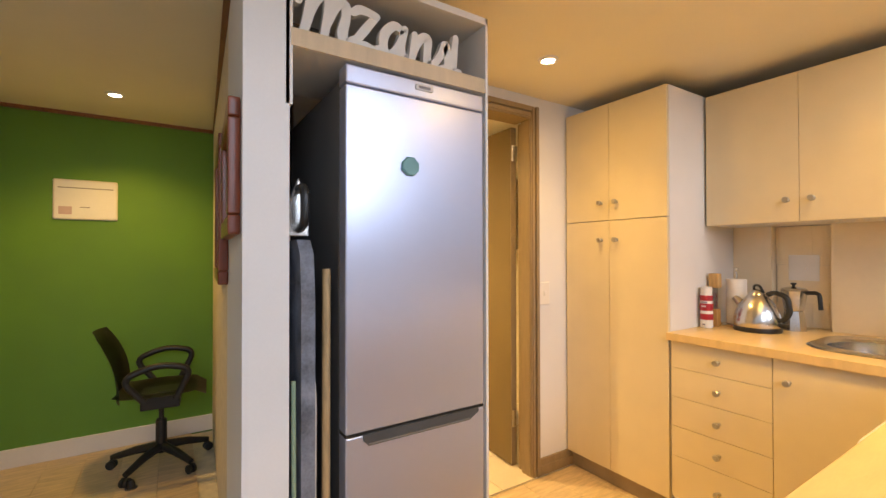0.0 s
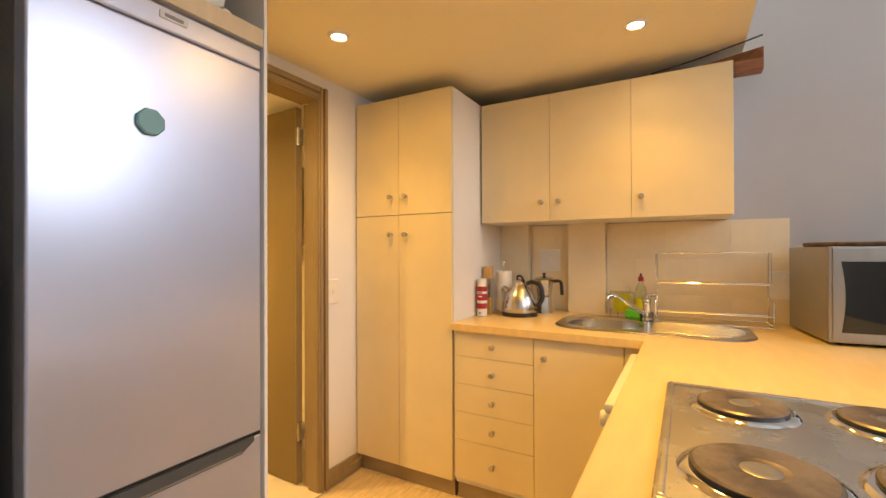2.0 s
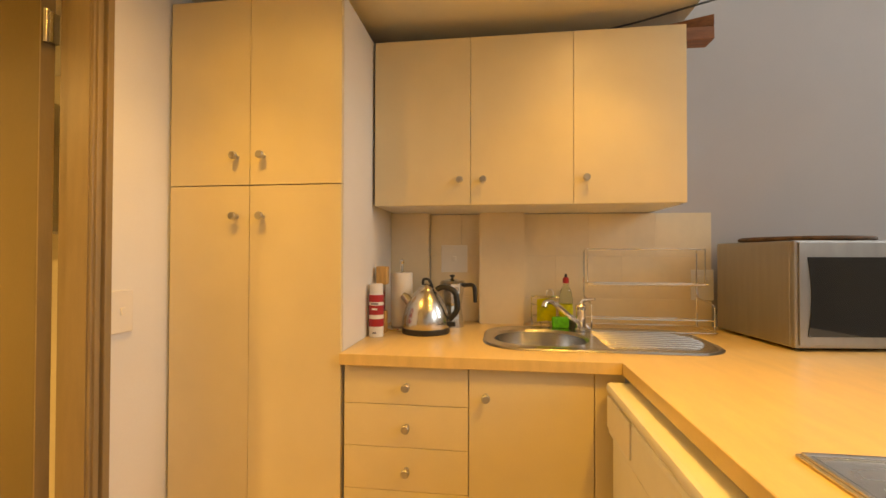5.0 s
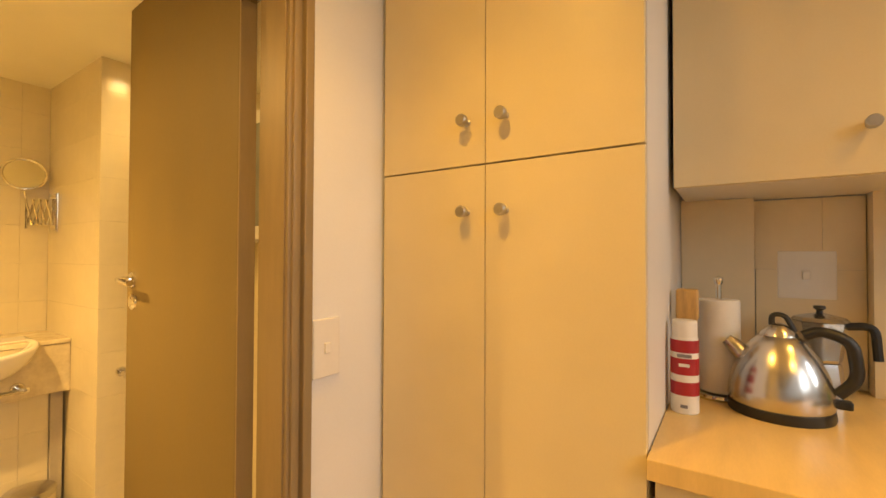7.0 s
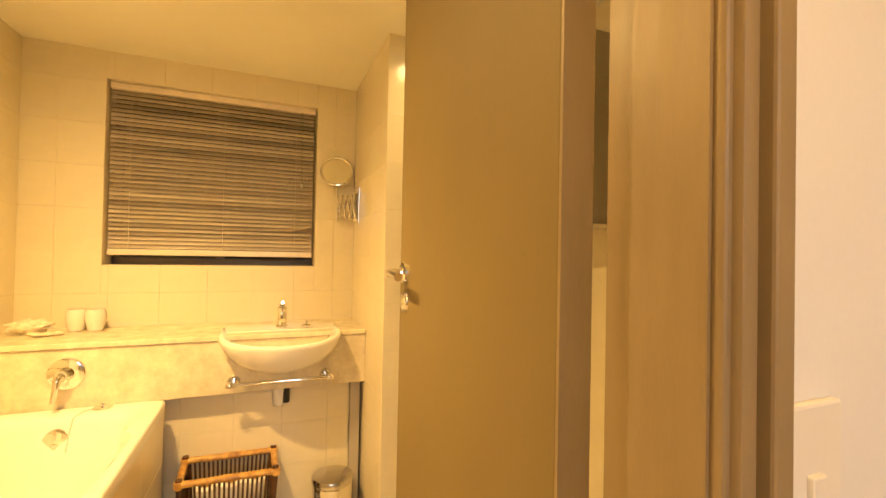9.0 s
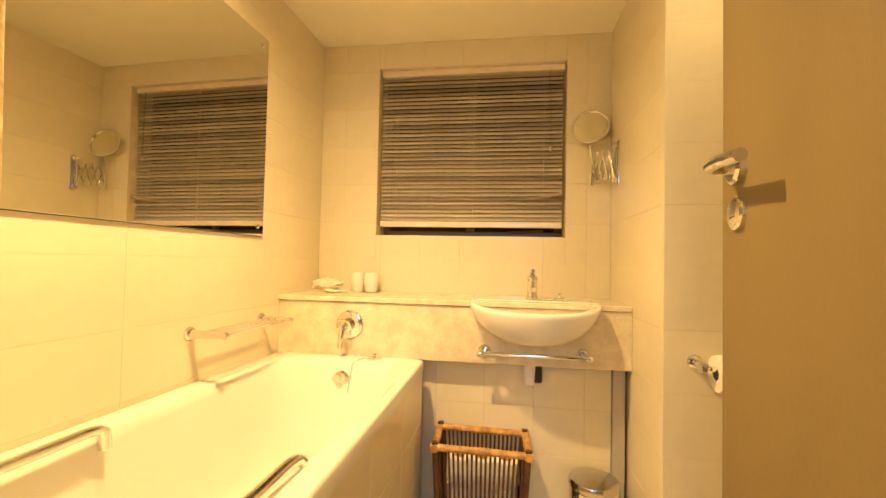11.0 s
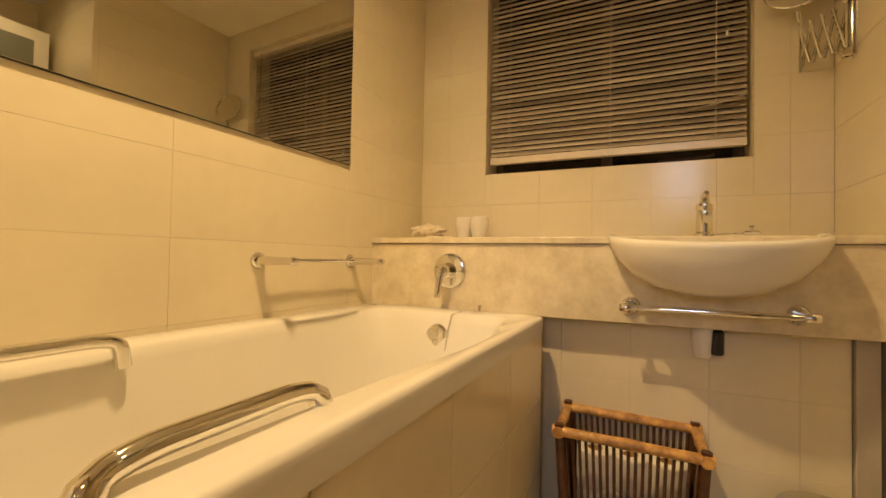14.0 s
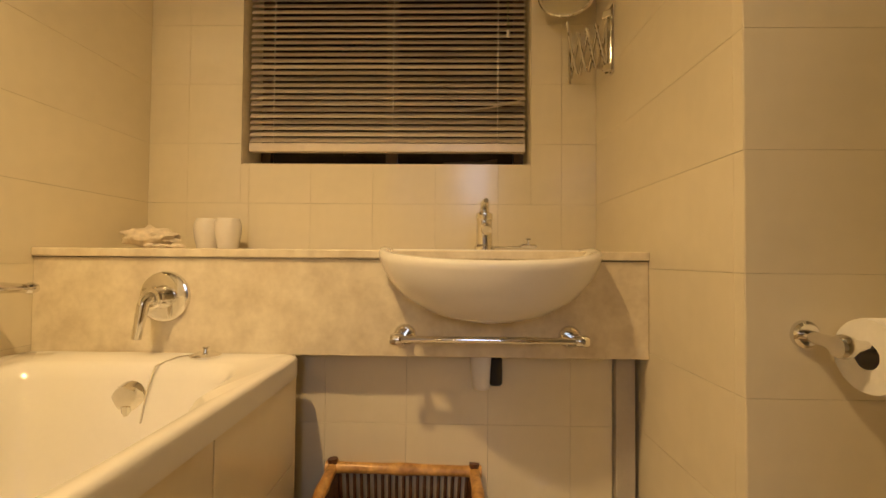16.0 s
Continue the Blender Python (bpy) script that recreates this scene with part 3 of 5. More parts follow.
c = part("control_panel", box(-0.005, 0.0, -0.622, -0.492, 0.022, 0.37, 0.002), M_OVEN, t)
part("display", box(-0.0065, -0.004, -0.61, -0.51, 0.245, 0.285), M_SCREEN, c)
w = bmesh.new()
for k in range(3):
    box(-0.0072, -0.006, -0.575 + k * 0.018, -0.563 + k * 0.018, 0.255, 0.273, 0, w)
part("digits", w, M_DISPLAY, c, "dim green digits")
for y, z, r in ((-0.557, 0.225, 0.015), (-0.557, 0.165, 0.017)):
    part("dial", lathe([(0, 0.016), (r * 0.9, 0.016), (r, 0.013), (r, 0), (0, 0)], 20), M_CHROME, c, m=Matrix.Translation((-0.005, y, z)) @ Matrix.Rotation(radians(-90), 4, "Y"))
for y in (-0.595, -0.557, -0.52):
    for z in (0.335, 0.312, 0.30, 0.128, 0.108, 0.085):
        part("button", box(-0.0075, -0.004, y - 0.010, y + 0.010, z - 0.005, z + 0.004, 0.001), M_GREYPL, c)
part("button", box(-0.0075, -0.004, -0.615, -0.5, 0.03, 0.062, 0.001), M_OVEN, c)
for x, y in ((0.05, -0.05), (0.05, -0.58), (0.37, -0.05), (0.37, -0.58)):
    part("foot", lathe([(0.015, 0), (0.015, 0.013), (0, 0.013)], 12), M_BLACK, t, m=Matrix.Translation((x, y, 0)))
t = thing("serving_tray", 2.61, -0.30, 1.2775, "flat brown woven tray lying on the microwave", "tray")
part("woven_base", lathe([(0, 0.004), (0.19, 0.004), (0.2, 0.0), (0.0, 0.0)], 36), M_WICKER, t)
part("rim", tube([(0.2 * math.cos(a * math.pi / 18), 0.2 * math.sin(a * math.pi / 18), 0.009) for a in range(36)], 0.008, 8, True), M_WICKER, t)

# washing machine under the peninsula, facing the drawers' side
t = thing("washing_machine", 1.775, 0.26, 0, "white front-loading washing machine under the worktop", "washing machine")
part("casing", box(-0.30, 0.35, -0.27, 0.25, 0.02, 0.82, 0.01), M_WHITEP, t)
part("top_panel", box(-0.305, 0.355, -0.27, 0.29, 0.812, 0.845, 0.012), M_WHITEP, t)
fr = part("front_panel", box(-0.30, 0.35, 0.25, 0.272, 0.05, 0.69, 0.01), M_WHITEP, t)
cp = part("control_panel", box(-0.30, 0.35, 0.25, 0.285, 0.69, 0.808, 0.012), M_WHITEP, t)
part("dial", lathe([(0, 0.03), (0.02, 0.03), (0.024, 0.025), (0.025, 0), (0, 0)], 24), M_WHITEPL, cp, m=Matrix.Translation((-0.2, 0.285, 0.765)) @ Matrix.Rotation(radians(-90), 4, "X"))
part("drawer_front", box(0.12, 0.34, 0.284, 0.290, 0.715, 0.81, 0.004), M_WHITEPL, cp)
ring = [(0.17 * math.cos(a * math.pi / 20), 0.285, 0.39 + 0.17 * math.sin(a * math.pi / 20)) for a in range(40)]
dr = part("porthole_ring", tube(ring, 0.022, 12, True), M_CHROME, t, "chrome porthole ring")
part("porthole_glass", lathe([(0, 0.0), (0.15, 0.0), (0.155, 0.02), (0, 0.045)], 32), M_SCREEN, dr, m=Matrix.Translation((0, 0.275, 0.39)) @ Matrix.Rotation(radians(-90), 4, "X"))

# fridge and its housing
t = thing("fridge_freezer", 0.757, 1.64, 0, "silver fridge freezer with recessed handle, standing in alcove", "fridge")
part("cabinet", box(-0.243, 0.222, -0.25, 0.33, 0.02, 1.772, 0.006), M_FRIDGESIDE, t, "dark grey side")
u = part("upper_door", box(-0.245, 0.224, -0.305, -0.252, 0.79, 1.745, 0.005, seg=3), M_FRIDGE, t)
l = part("lower_door", box(-0.245, 0.224, -0.305, -0.252, 0.05, 0.782, 0.004, seg=3), M_FRIDGE, t)
part("top_trim", box(-0.245, 0.224, -0.306, -0.25, 1.748, 1.80, 0.005, seg=3), M_FRIDGE, t)
part("badge", box(-0.03, 0.03, -0.309, -0.305, 1.771, 1.789, 0.003), M_GREYPL, t, "small oval maker's plate")
part("badge_mark", box(-0.02, 0.02, -0.3105, -0.308, 1.776, 1.784, 0.001), M_INK, t)
scoop = prism([(-0.195, 0.768), (-0.18, 0.752), (0.165, 0.752), (0.2, 0.772), (0.2, 0.7845), (-0.195, 0.7845)], 0, 0.0045, 0.0)
part("handle_recess", scoop, M_DARK, l, "dark handle slot", smooth=None, m=Matrix.Translation((0, -0.3045, 0)) @ Matrix.Rotation(radians(90), 4, "X"))
part("door_gap", box(-0.244, 0.223, -0.3035, -0.256, 0.7822, 0.7898), M_BLACK, t, "black gap between the doors")
part("handle_lip", tube([(-0.18, -0.3085, 0.755), (0.165, -0.3085, 0.755)], 0.0035, 10), M_FRIDGESIDE, l)
t = thing("fridge_magnet", 0.708, 1.3335, 1.538, "teal octagonal plastic magnet stuck on the fridge", "magnet")
part("disc", lathe([(0, 0.010), (0.026, 0.010), (0.029, 0.007), (0.029, 0), (0, 0)], 8), M_TEAL, t, m=Matrix.Rotation(radians(90), 4, "X") @ Matrix.Rotation(radians(22.5), 4, "Z"))

t = thing("fridge_housing", 0.69, 1.68, 0, "pale laminate housing with a shelf box above fridge", "cabinet")
part("side_panel", box(0.302, 0.312, -0.345, 0.349, 0, 2.062, 0.001), M_WHITELAM, t)
sb = box(-0.315, 0.296, -0.345, 0.0, 1.81, 1.857, 0.001)
part("shelf", sb, M_WHITELAM, t, "pale maple-edged shelf")
part("shelf_edging", box(-0.322, 0.296, -0.349, -0.3455, 1.8105, 1.8565), M_EDGE, t, "pale wood front edge")
part("top_board", box(-0.315, 0.312, -0.345, 0.0, 2.04, 2.062, 0.001), M_WHITELAM, t)
part("left_panel", box(-0.335, -0.317, -0.347, 0.0, 1.66, CEIL - 0.001, 0.001), M_WHITELAM, t)
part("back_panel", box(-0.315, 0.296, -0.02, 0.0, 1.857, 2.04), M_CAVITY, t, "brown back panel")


def stroke(points, widths, thick):
    """A flat brush stroke through (x, z) points, rounded at both ends, thick along y."""
    pts = [Vector((x, 0, z)) for x, z in points]
    fine, wide = [], []
    for i in range(len(pts) - 1):
        p0, p1, p2, p3 = pts[max(i - 1, 0)], pts[i], pts[i + 1], pts[min(i + 2, len(pts) - 1)]
        for k in range(6):
            u = k / 6
            fine.append(0.5 * (2 * p1 + (p2 - p0) * u + (2 * p0 - 5 * p1 + 4 * p2 - p3) * u * u + (3 * p1 - p0 - 3 * p2 + p3) * u ** 3))
            wide.append(widths[i] * (1 - u) + widths[i + 1] * u)
    fine.append(pts[-1])
    wide.append(widths[-1])
    b = bmesh.new()
    rows = []
    for i, p in enumerate(fine):
        d = (fine[min(i + 1, len(fine) - 1)] - fine[max(i - 1, 0)]).normalized()
        side = Vector((-d.z, 0, d.x)) * wide[i] / 2
        rows.append([b.verts.new(q) for q in (p + side, p - side, p - side + Vector((0, thick, 0)), p + side + Vector((0, thick, 0)))])
    for a, c in zip(rows, rows[1:]):
        for k in range(4):
            b.faces.new((a[k], a[(k + 1) % 4], c[(k + 1) % 4], c[k]))
    b.faces.new(rows[0][::-1])
    b.faces.new(rows[-1])
    for p, w in ((fine[0], wide[0]), (fine[-1], wide[-1])):
        cap = lathe([(0, -thick / 2), (w / 2, -thick / 2), (w / 2, thick / 2), (0, thick / 2)], 16, "y")
        join(b, cap, Matrix.Translation(p + Vector((0, thick / 2 + 0.0004, 0))))
    return b


def sign():
    """White brush-script letters m z a n s i, joined in a row on the shelf."""
    t = thing("word_sign", 0.395, 1.372, 1.858, "white cut-out brush-script lettering sign standing on shelf", "sign")
    thin, fat = 0.022, 0.031
    letters = (
        (0.0, (((0.00, 0.095), (0.020, 0.135), (0.036, 0.125), (0.026, 0.055), (0.014, 0.008)), ((0.022, 0.045), (0.052, 0.115), (0.078, 0.130), (0.084, 0.100), (0.070, 0.012)), ((0.078, 0.050), (0.106, 0.112), (0.130, 0.118), (0.132, 0.085), (0.122, 0.035), (0.134, 0.012), (0.156, 0.030)))),
        (0.148, (((0.006, 0.108), (0.030, 0.122), (0.078, 0.116)), ((0.076, 0.114), (0.040, 0.065), (0.006, 0.016)), ((0.006, 0.016), (0.040, 0.022), (0.070, 0.010), (0.096, 0.030)))),
        (0.238, (((0.078, 0.096), (0.048, 0.108), (0.016, 0.076), (0.012, 0.030), (0.034, 0.012), (0.062, 0.048), (0.080, 0.100)), ((0.084, 0.108), (0.070, 0.050), (0.080, 0.012), (0.104, 0.028)))),
        (0.338, (((0.014, 0.096), (0.010, 0.050), (0.002, 0.010)), ((0.008, 0.040), (0.036, 0.090), (0.060, 0.094), (0.058, 0.050), (0.062, 0.014), (0.090, 0.028)))),
        (0.422, (((0.000, 0.020), (0.030, 0.066), (0.044, 0.094), (0.052, 0.060), (0.050, 0.022), (0.024, 0.010)),)),
        (0.486, (((0.020, 0.128), (0.012, 0.060), (0.010, 0.020), (0.034, 0.018)),)),
    )
    depth = 0.0
    for along, strokes in letters:
        b = bmesh.new()
        for points in strokes:
            widths = [thin if k in (0, len(points) - 1) else fat - 0.004 * (k % 2) for k in range(len(points))]
            join(b, stroke([(along + x, max(z, 0.014) + 0.002) for x, z in points], widths, 0.022), Matrix.Translation((0, depth, 0)))
            depth = (depth + 0.0011) % 0.0085
        part("letter", b, M_WHITEPL, t, smooth=None)


sign()

# alcove beside the fridge: ironing board, broom, dustpan
t = thing("ironing_board", 0.42, 1.46, 0, "folded ironing board with dark cover, standing in alcove", "ironing board", rz=0)
b = bmesh.new()
prof = [(0.02, 0.0), (0.05, 0.06), (0.085, 0.2), (0.1, 0.5), (0.1, 1.1), (0.085, 1.22), (0.05, 1.26)]
vs = []
for w2, z in prof:
    vs.append([b.verts.new((s * 0.018, w2 * q, z + 0.06)) for s, q in ((-1, -1), (1, -1), (1, 1), (-1, 1))])
for a, c in zip(vs, vs[1:]):
    for k in range(4):
        q = (k + 1) % 4
        b.faces.new((a[k], a[q], c[q], c[k]))
b.faces.new(vs[0][::-1])
b.faces.new(vs[-1])
part("padded_cover", b, M_IRONCLOTH, t)
part("leg", tube(arc([(0.022, -0.06, 0.0), (0.022, -0.07, 0.9), (0.022, 0.05, 1.2)], 0.05), 0.009, 10), M_GREYPL, t)
part("leg", tube(arc([(0.022, 0.06, 0.0), (0.022, 0.05, 0.9), (0.022, -0.05, 1.15)], 0.05), 0.009, 10), M_GREYPL, t)
t = thing("broom", 0.462, 1.37, 0, "broom with pale wooden handle leaning in alcove", "broom")
part("handle", tube([(0.008, 0.0, 0.08), (0.018, 0.03, 1.24)], 0.0115, 12), M_BROOM, t)
part("head", box(-0.02, 0.03, -0.02, 0.2, 0.05, 0.09, 0.006), M_BROOM, t)
part("bristles", box(-0.018, 0.028, -0.018, 0.198, 0.0, 0.055, 0.003), M_DARK, t)
t = thing("mop", 0.385, 1.352, 0, "mop with a pale green handle in alcove", "mop")
part("handle", tube([(0, 0, 0.06), (0.0, 0.02, 0.95)], 0.006, 10), M_LIME, t)
part("head", box(-0.012, 0.02, -0.01, 0.12, 0, 0.06, 0.01), M_GREYPL, t)
t = thing("clothes_iron", 0.41, 1.62, 1.33, "steam iron resting upright on the ironing board top", "iron")
b = prism([(-0.028, -0.06), (0.028, -0.06), (0.028, 0.02), (0.0, 0.10), (-0.028, 0.02)], 0, 0.02, 0.003)
part("soleplate", b, M_STEEL, t, m=pose(0, -0.18, 0.06, 90, 0, 0))
part("handle", tube(arc([(0, -0.20, 0.02), (0.0, -0.26, 0.03), (0, -0.26, 0.13), (0, -0.2, 0.13)], 0.03), 0.012, 10), M_BLACK, t)
t = thing("wall_hook", 0.455, NORTH - 0.001, 1.62, "black metal hook holder on alcove back wall", "hook")
part("plate", box(-0.05, 0.04, -0.02, 0, -0.06, 0.06, 0.004), M_DARK, t)
part("hook", tube(arc([(0.03, -0.02, -0.03), (0.03, -0.07, -0.03), (0.03, -0.075, -0.24)], 0.02), 0.006, 8), M_BLACK, t)

# worktop things
t = thing("electric_kettle", 2.555, 1.172, 0.9, "brushed steel pyramid kettle with black handle on base", "kettle", rz=0)
part("power_base", lathe([(0, 0.0), (0.098, 0.0), (0.1, 0.006), (0.098, 0.024), (0, 0.024)], 40), M_BLACK, t)
part("body", lathe([(0, 0.024), (0.096, 0.024), (0.099, 0.034), (0.097, 0.065), (0.088, 0.105), (0.071, 0.145), (0.05, 0.175), (0.04, 0.186), (0.036, 0.189), (0.03, 0.19)], 48), M_STEEL, t)
lid = part("lid", lathe([(0.037, 0.187), (0.034, 0.196), (0.016, 0.214), (0.009, 0.218), (0, 0.22)], 32), M_STEEL, t)
part("lid_knob", tube(arc([(0, 0.012, 0.214), (0, 0.012, 0.24), (0, -0.012, 0.24), (0, -0.03, 0.2)], 0.012), 0.006, 10), M_BLACK, lid)
part("spout", tube([(0, 0.062, 0.128), (0, 0.088, 0.158), (0, 0.1, 0.168)], [0.022, 0.018, 0.014], 14), M_STEEL, t)
part("handle", tube(arc([(0, -0.045, 0.192), (0, -0.07, 0.207), (0, -0.125, 0.19), (0, -0.135, 0.1), (0, -0.1, 0.06)], 0.04), 0.0125, 12), M_BLACK, t)
part("switch", box(-0.012, 0.012, -0.125, -0.085, 0.03, 0.05, 0.004), M_BLACK, t)

t.scale = (1.0, 1.0, 0.93)

t = thing("moka_pot", 2.72, 1.078, 0.9, "aluminium stovetop coffee pot with black handle", "coffee pot")
part("base", lathe([(0, 0), (0.052, 0), (0.052, 0.004), (0.042, 0.085), (0.04, 0.095), (0, 0.095)], 8), M_STEEL, t)
part("jug", lathe([(0.04, 0.098), (0.043, 0.105), (0.056, 0.195), (0.05, 0.196), (0, 0.196)], 8), M_STEEL, t)
lid = part("lid", lathe([(0.058, 0.197), (0.05, 0.206), (0.01, 0.216), (0, 0.216)], 8), M_STEEL, t)
part("lid_knob", lathe([(0.007, 0.215), (0.006, 0.222), (0.013, 0.228), (0.011, 0.234), (0, 0.235)], 14), M_BLACK, lid)
part("handle", tube(arc([(0, -0.05, 0.186), (0, -0.1, 0.192), (0, -0.105, 0.11)], 0.03), 0.0095, 10), M_BLACK, t)

t = thing("paper_towel", 2.615, 1.288, 0.9, "white paper towel roll on a chrome stand", "paper towel")
part("stand", lathe([(0, 0), (0.062, 0), (0.064, 0.006), (0.06, 0.012), (0.007, 0.014), (0.007, 0.285), (0, 0.286)], 28), M_CHROME, t)
part("finial", lathe([(0.005, 0.28), (0.011, 0.29), (0.011, 0.302), (0, 0.307)], 14), M_CHROME, t)
part("roll", lathe([(0.012, 0.016), (0.045, 0.016), (0.046, 0.02), (0.046, 0.242), (0.045, 0.246), (0.012, 0.246)], 36), M_PAPER, t)

t = thing("spray_can", 2.44, 1.352, 0.9, "white and red cooking spray can with print", "can")
part("can", lathe([(0, 0), (0.027, 0), (0.029, 0.003), (0.029, 0.165), (0.026, 0.172), (0, 0.172)], 28), M_WHITEPL, t)
part("red_band", lathe([(0.0294, 0.042), (0.0294, 0.072)], 28), M_RED, t)
part("red_band", lathe([(0.0294, 0.088), (0.0294, 0.125)], 28), M_RED, t)
part("red_band", lathe([(0.0294, 0.138), (0.0294, 0.166)], 28), M_RED, t)
for k, (z, w2) in enumerate(((0.128, 0.016), (0.107, 0.012), (0.015, 0.008))):
    part("print_bar", box(-0.0305, -0.0292, -w2, w2 * 0.8, z, z + 0.007), M_INK if k != 1 else M_WHITEPL, t)
part("cap", lathe([(0.026, 0.172), (0.026, 0.205), (0.024, 0.209), (0, 0.209)], 24), M_WHITEPL, t)
t = thing("knife_block", 2.53, 1.352, 0.9, "narrow beech stand holding a knife and boards", "knife stand")
part("post", box(-0.02, 0.02, -0.018, 0.018, 0, 0.09, 0.003), M_WOOD, t)
part("blade", box(-0.004, 0.004, -0.012, 0.012, 0.09, 0.2), M_STEEL, t)
part("handle", box(-0.02, 0.02, -0.024, 0.024, 0.2, 0.275, 0.005), M_WOOD, t, "pale beech handle")

t = thing("soap_bottle", 2.80, 0.565, 0.9, "clear washing-up liquid bottle with red cap", "bottle")
part("bottle", lathe([(0, 0), (0.028, 0), (0.031, 0.01), (0.031, 0.12), (0.024, 0.16), (0.012, 0.185), (0.011, 0.2), (0, 0.2)], 24), M_SOAPCLEAR, t)
part("liquid", lathe([(0, 0.003), (0.026, 0.003), (0.028, 0.012), (0.028, 0.075), (0, 0.075)], 24), M_BOTTLEGREEN, t, "green liquid in the lower part")
part("label", lathe([(0.0316, 0.035), (0.0316, 0.1)], 24), M_YELLOW, t)
cap = part("cap", lathe([(0.014, 0.196), (0.014, 0.218), (0.008, 0.224), (0, 0.224)], 16), M_RED, t, "red cap")
part("nozzle", lathe([(0.006, 0.222), (0.005, 0.238), (0, 0.24)], 10), M_BLACK, cap)
t = thing("sponge_holder", 2.78, 0.66, 0.9, "wire caddy with yellow cloth behind the sink", "caddy")
w = bmesh.new()
for z in (0.01, 0.05, 0.1, 0.135):
    tube([(-0.02, -0.06, z), (0.025, -0.06, z), (0.025, 0.06, z), (-0.02, 0.06, z)], 0.002, 6, True, w)
for y in (-0.06, -0.02, 0.02, 0.06):
    tube([(0.025, y, 0), (0.025, y, 0.135)], 0.002, 6, False, w)
    tube([(-0.02, y, 0), (-0.02, y, 0.05)], 0.002, 6, False, w)
part("wire_basket", w, M_CHROME, t)
part("hook", tube(arc([(0.025, -0.01, 0.13), (0.03, -0.01, 0.165), (0.03, -0.04, 0.165), (0.025, -0.04, 0.13)], 0.015), 0.002, 6), M_CHROME, t)
cl = bmesh.new()
grid = [[cl.verts.new((-0.028 + 0.004 * math.sin(j * 1.3 + i), -0.045 + 0.014 * j, 0.03 + 0.0145 * i - 0.002 * abs(j - 3))) for j in range(7)] for i in range(8)]
for i in range(7):
    for j in range(6):
        cl.faces.new((grid[i][j], grid[i][j + 1], grid[i + 1][j + 1], grid[i + 1][j]))
bmesh.ops.solidify(cl, geom=cl.faces[:], thickness=0.006)
part("cloth", cl, M_YELLOW, t, "yellow cleaning cloth")
single("dish_sponge", box(2.705, 2.75, 0.565, 0.635, 0.906, 0.95, 0.006), M_SPONGE, "green washing-up sponge by the sink", "sponge")
single("scouring_pad", lathe([(0, 0.0), (0.03, 0.0), (0.036, 0.012), (0.034, 0.03), (0.02, 0.042), (0, 0.044)], 18), M_DARK, "dark scouring pad beside soap bottle", "scourer", m=pose(2.745, 0.535, 0.9065))


def dish_rack():
    t = thing("dish_rack", 2.74, 0.25, 0.9, "chrome wire dish rack standing on the drainer", "dish rack")
    yl, yr = 0.235, -0.245
    for y in (yl, yr):
        part("end_frame", tube(arc([(-0.1, y, 0.008), (-0.1, y, 0.12), (0.06, y, 0.14), (0.06, y, 0.35), (-0.02, y, 0.35), (0.06, y, 0.35)][:5], 0.02), 0.0035, 8), M_CHROME, t)
        part("end_frame", tube(arc([(-0.02, y, 0.35), (-0.02, y, 0.2), (0.06, y, 0.2)], 0.015), 0.003, 8), M_CHROME, t)
        part("foot_wire", tube([(-0.12, y, 0.012), (0.075, y, 0.012)], 0.0035, 8), M_CHROME, t)
        part("upright", tube([(0.06, y, 0.012), (0.06, y, 0.14)], 0.0035, 8), M_CHROME, t)
    for x, z in ((0.06, 0.352), (0.06, 0.2), (-0.04, 0.2), (0.06, 0.045), (-0.12, 0.012), (0.075, 0.012), (-0.1, 0.06)):
        part("rail", tube([(x, yl, z), (x, yr, z)], 0.0032, 8), M_CHROME, t)
    for k in range(25):
        y = yl - (yl - yr) * (k + 0.5) / 25
        part("wire", tube([(-0.04, y, 0.2), (0.01, y, 0.188), (0.06, y, 0.2)], 0.0016, 6), M_CHROME, t)
    for k in range(25):
        y = yl - (yl - yr) * (k + 0.5) / 25
        part("wire", tube([(-0.12, y, 0.012), (0.075, y, 0.012)], 0.0014, 6), M_CHROME, t)


dish_rack()


# downlights
def downlight(x, y, z, group):
    t = thing("ceiling_downlight", x, y, z, "round white recessed ceiling downlight, switched on", "ceiling light", group)
    part("trim_ring", lathe([(0.030, -0.006), (0.034, -0.010), (0.045, -0.007), (0.048, 0.0)], 32), M_WHITEPL, t)
    ob = part("bulb", lathe([(0, -0.008), (0.02, -0.0075), (0.03, -0.005)], 24), M_LAMPGLOW, t, "glowing bulb")
    ob.visible_shadow = False


for x, y in KITCHEN_LAMPS[:2] + HALL_LAMPS:
    downlight(x, y, CEIL, "ceiling downlights")
for x, y in BATH_LAMPS:
    downlight(x, y, BCEIL, "ceiling downlights")
# fitting for the added third kitchen lamp, which is out of view
downlight(*KITCHEN_LAMPS[2], CEIL, "ceiling downlights")

# beyond the worktop: dark cabinet, frame and books
t = thing("bookcase", 2.58, -1.25, 0, "dark brown laminate bookcase beside the worktop", "bookcase")
part("end_panel", box(-0.02, 0.0, -0.02, 0.43, 0, 1.095, 0.002), M_DARKWOOD, t)
part("top", box(-0.02, 0.28, -1.0, -0.021, 0.80, 0.83, 0.002), M_DARKWOOD, t)
part("body", box(0.0, 0.29, -0.02, 0.43, 0, 0.93), M_DARKWOOD, t)
part("lower_body", box(-0.02, 0.28, -1.0, -0.021, 0, 0.80), M_DARKWOOD, t)
t = thing("picture_frame", EAST - 0.03, -1.13, 0.93, "silver picture frame standing behind the bookcase", "picture frame")
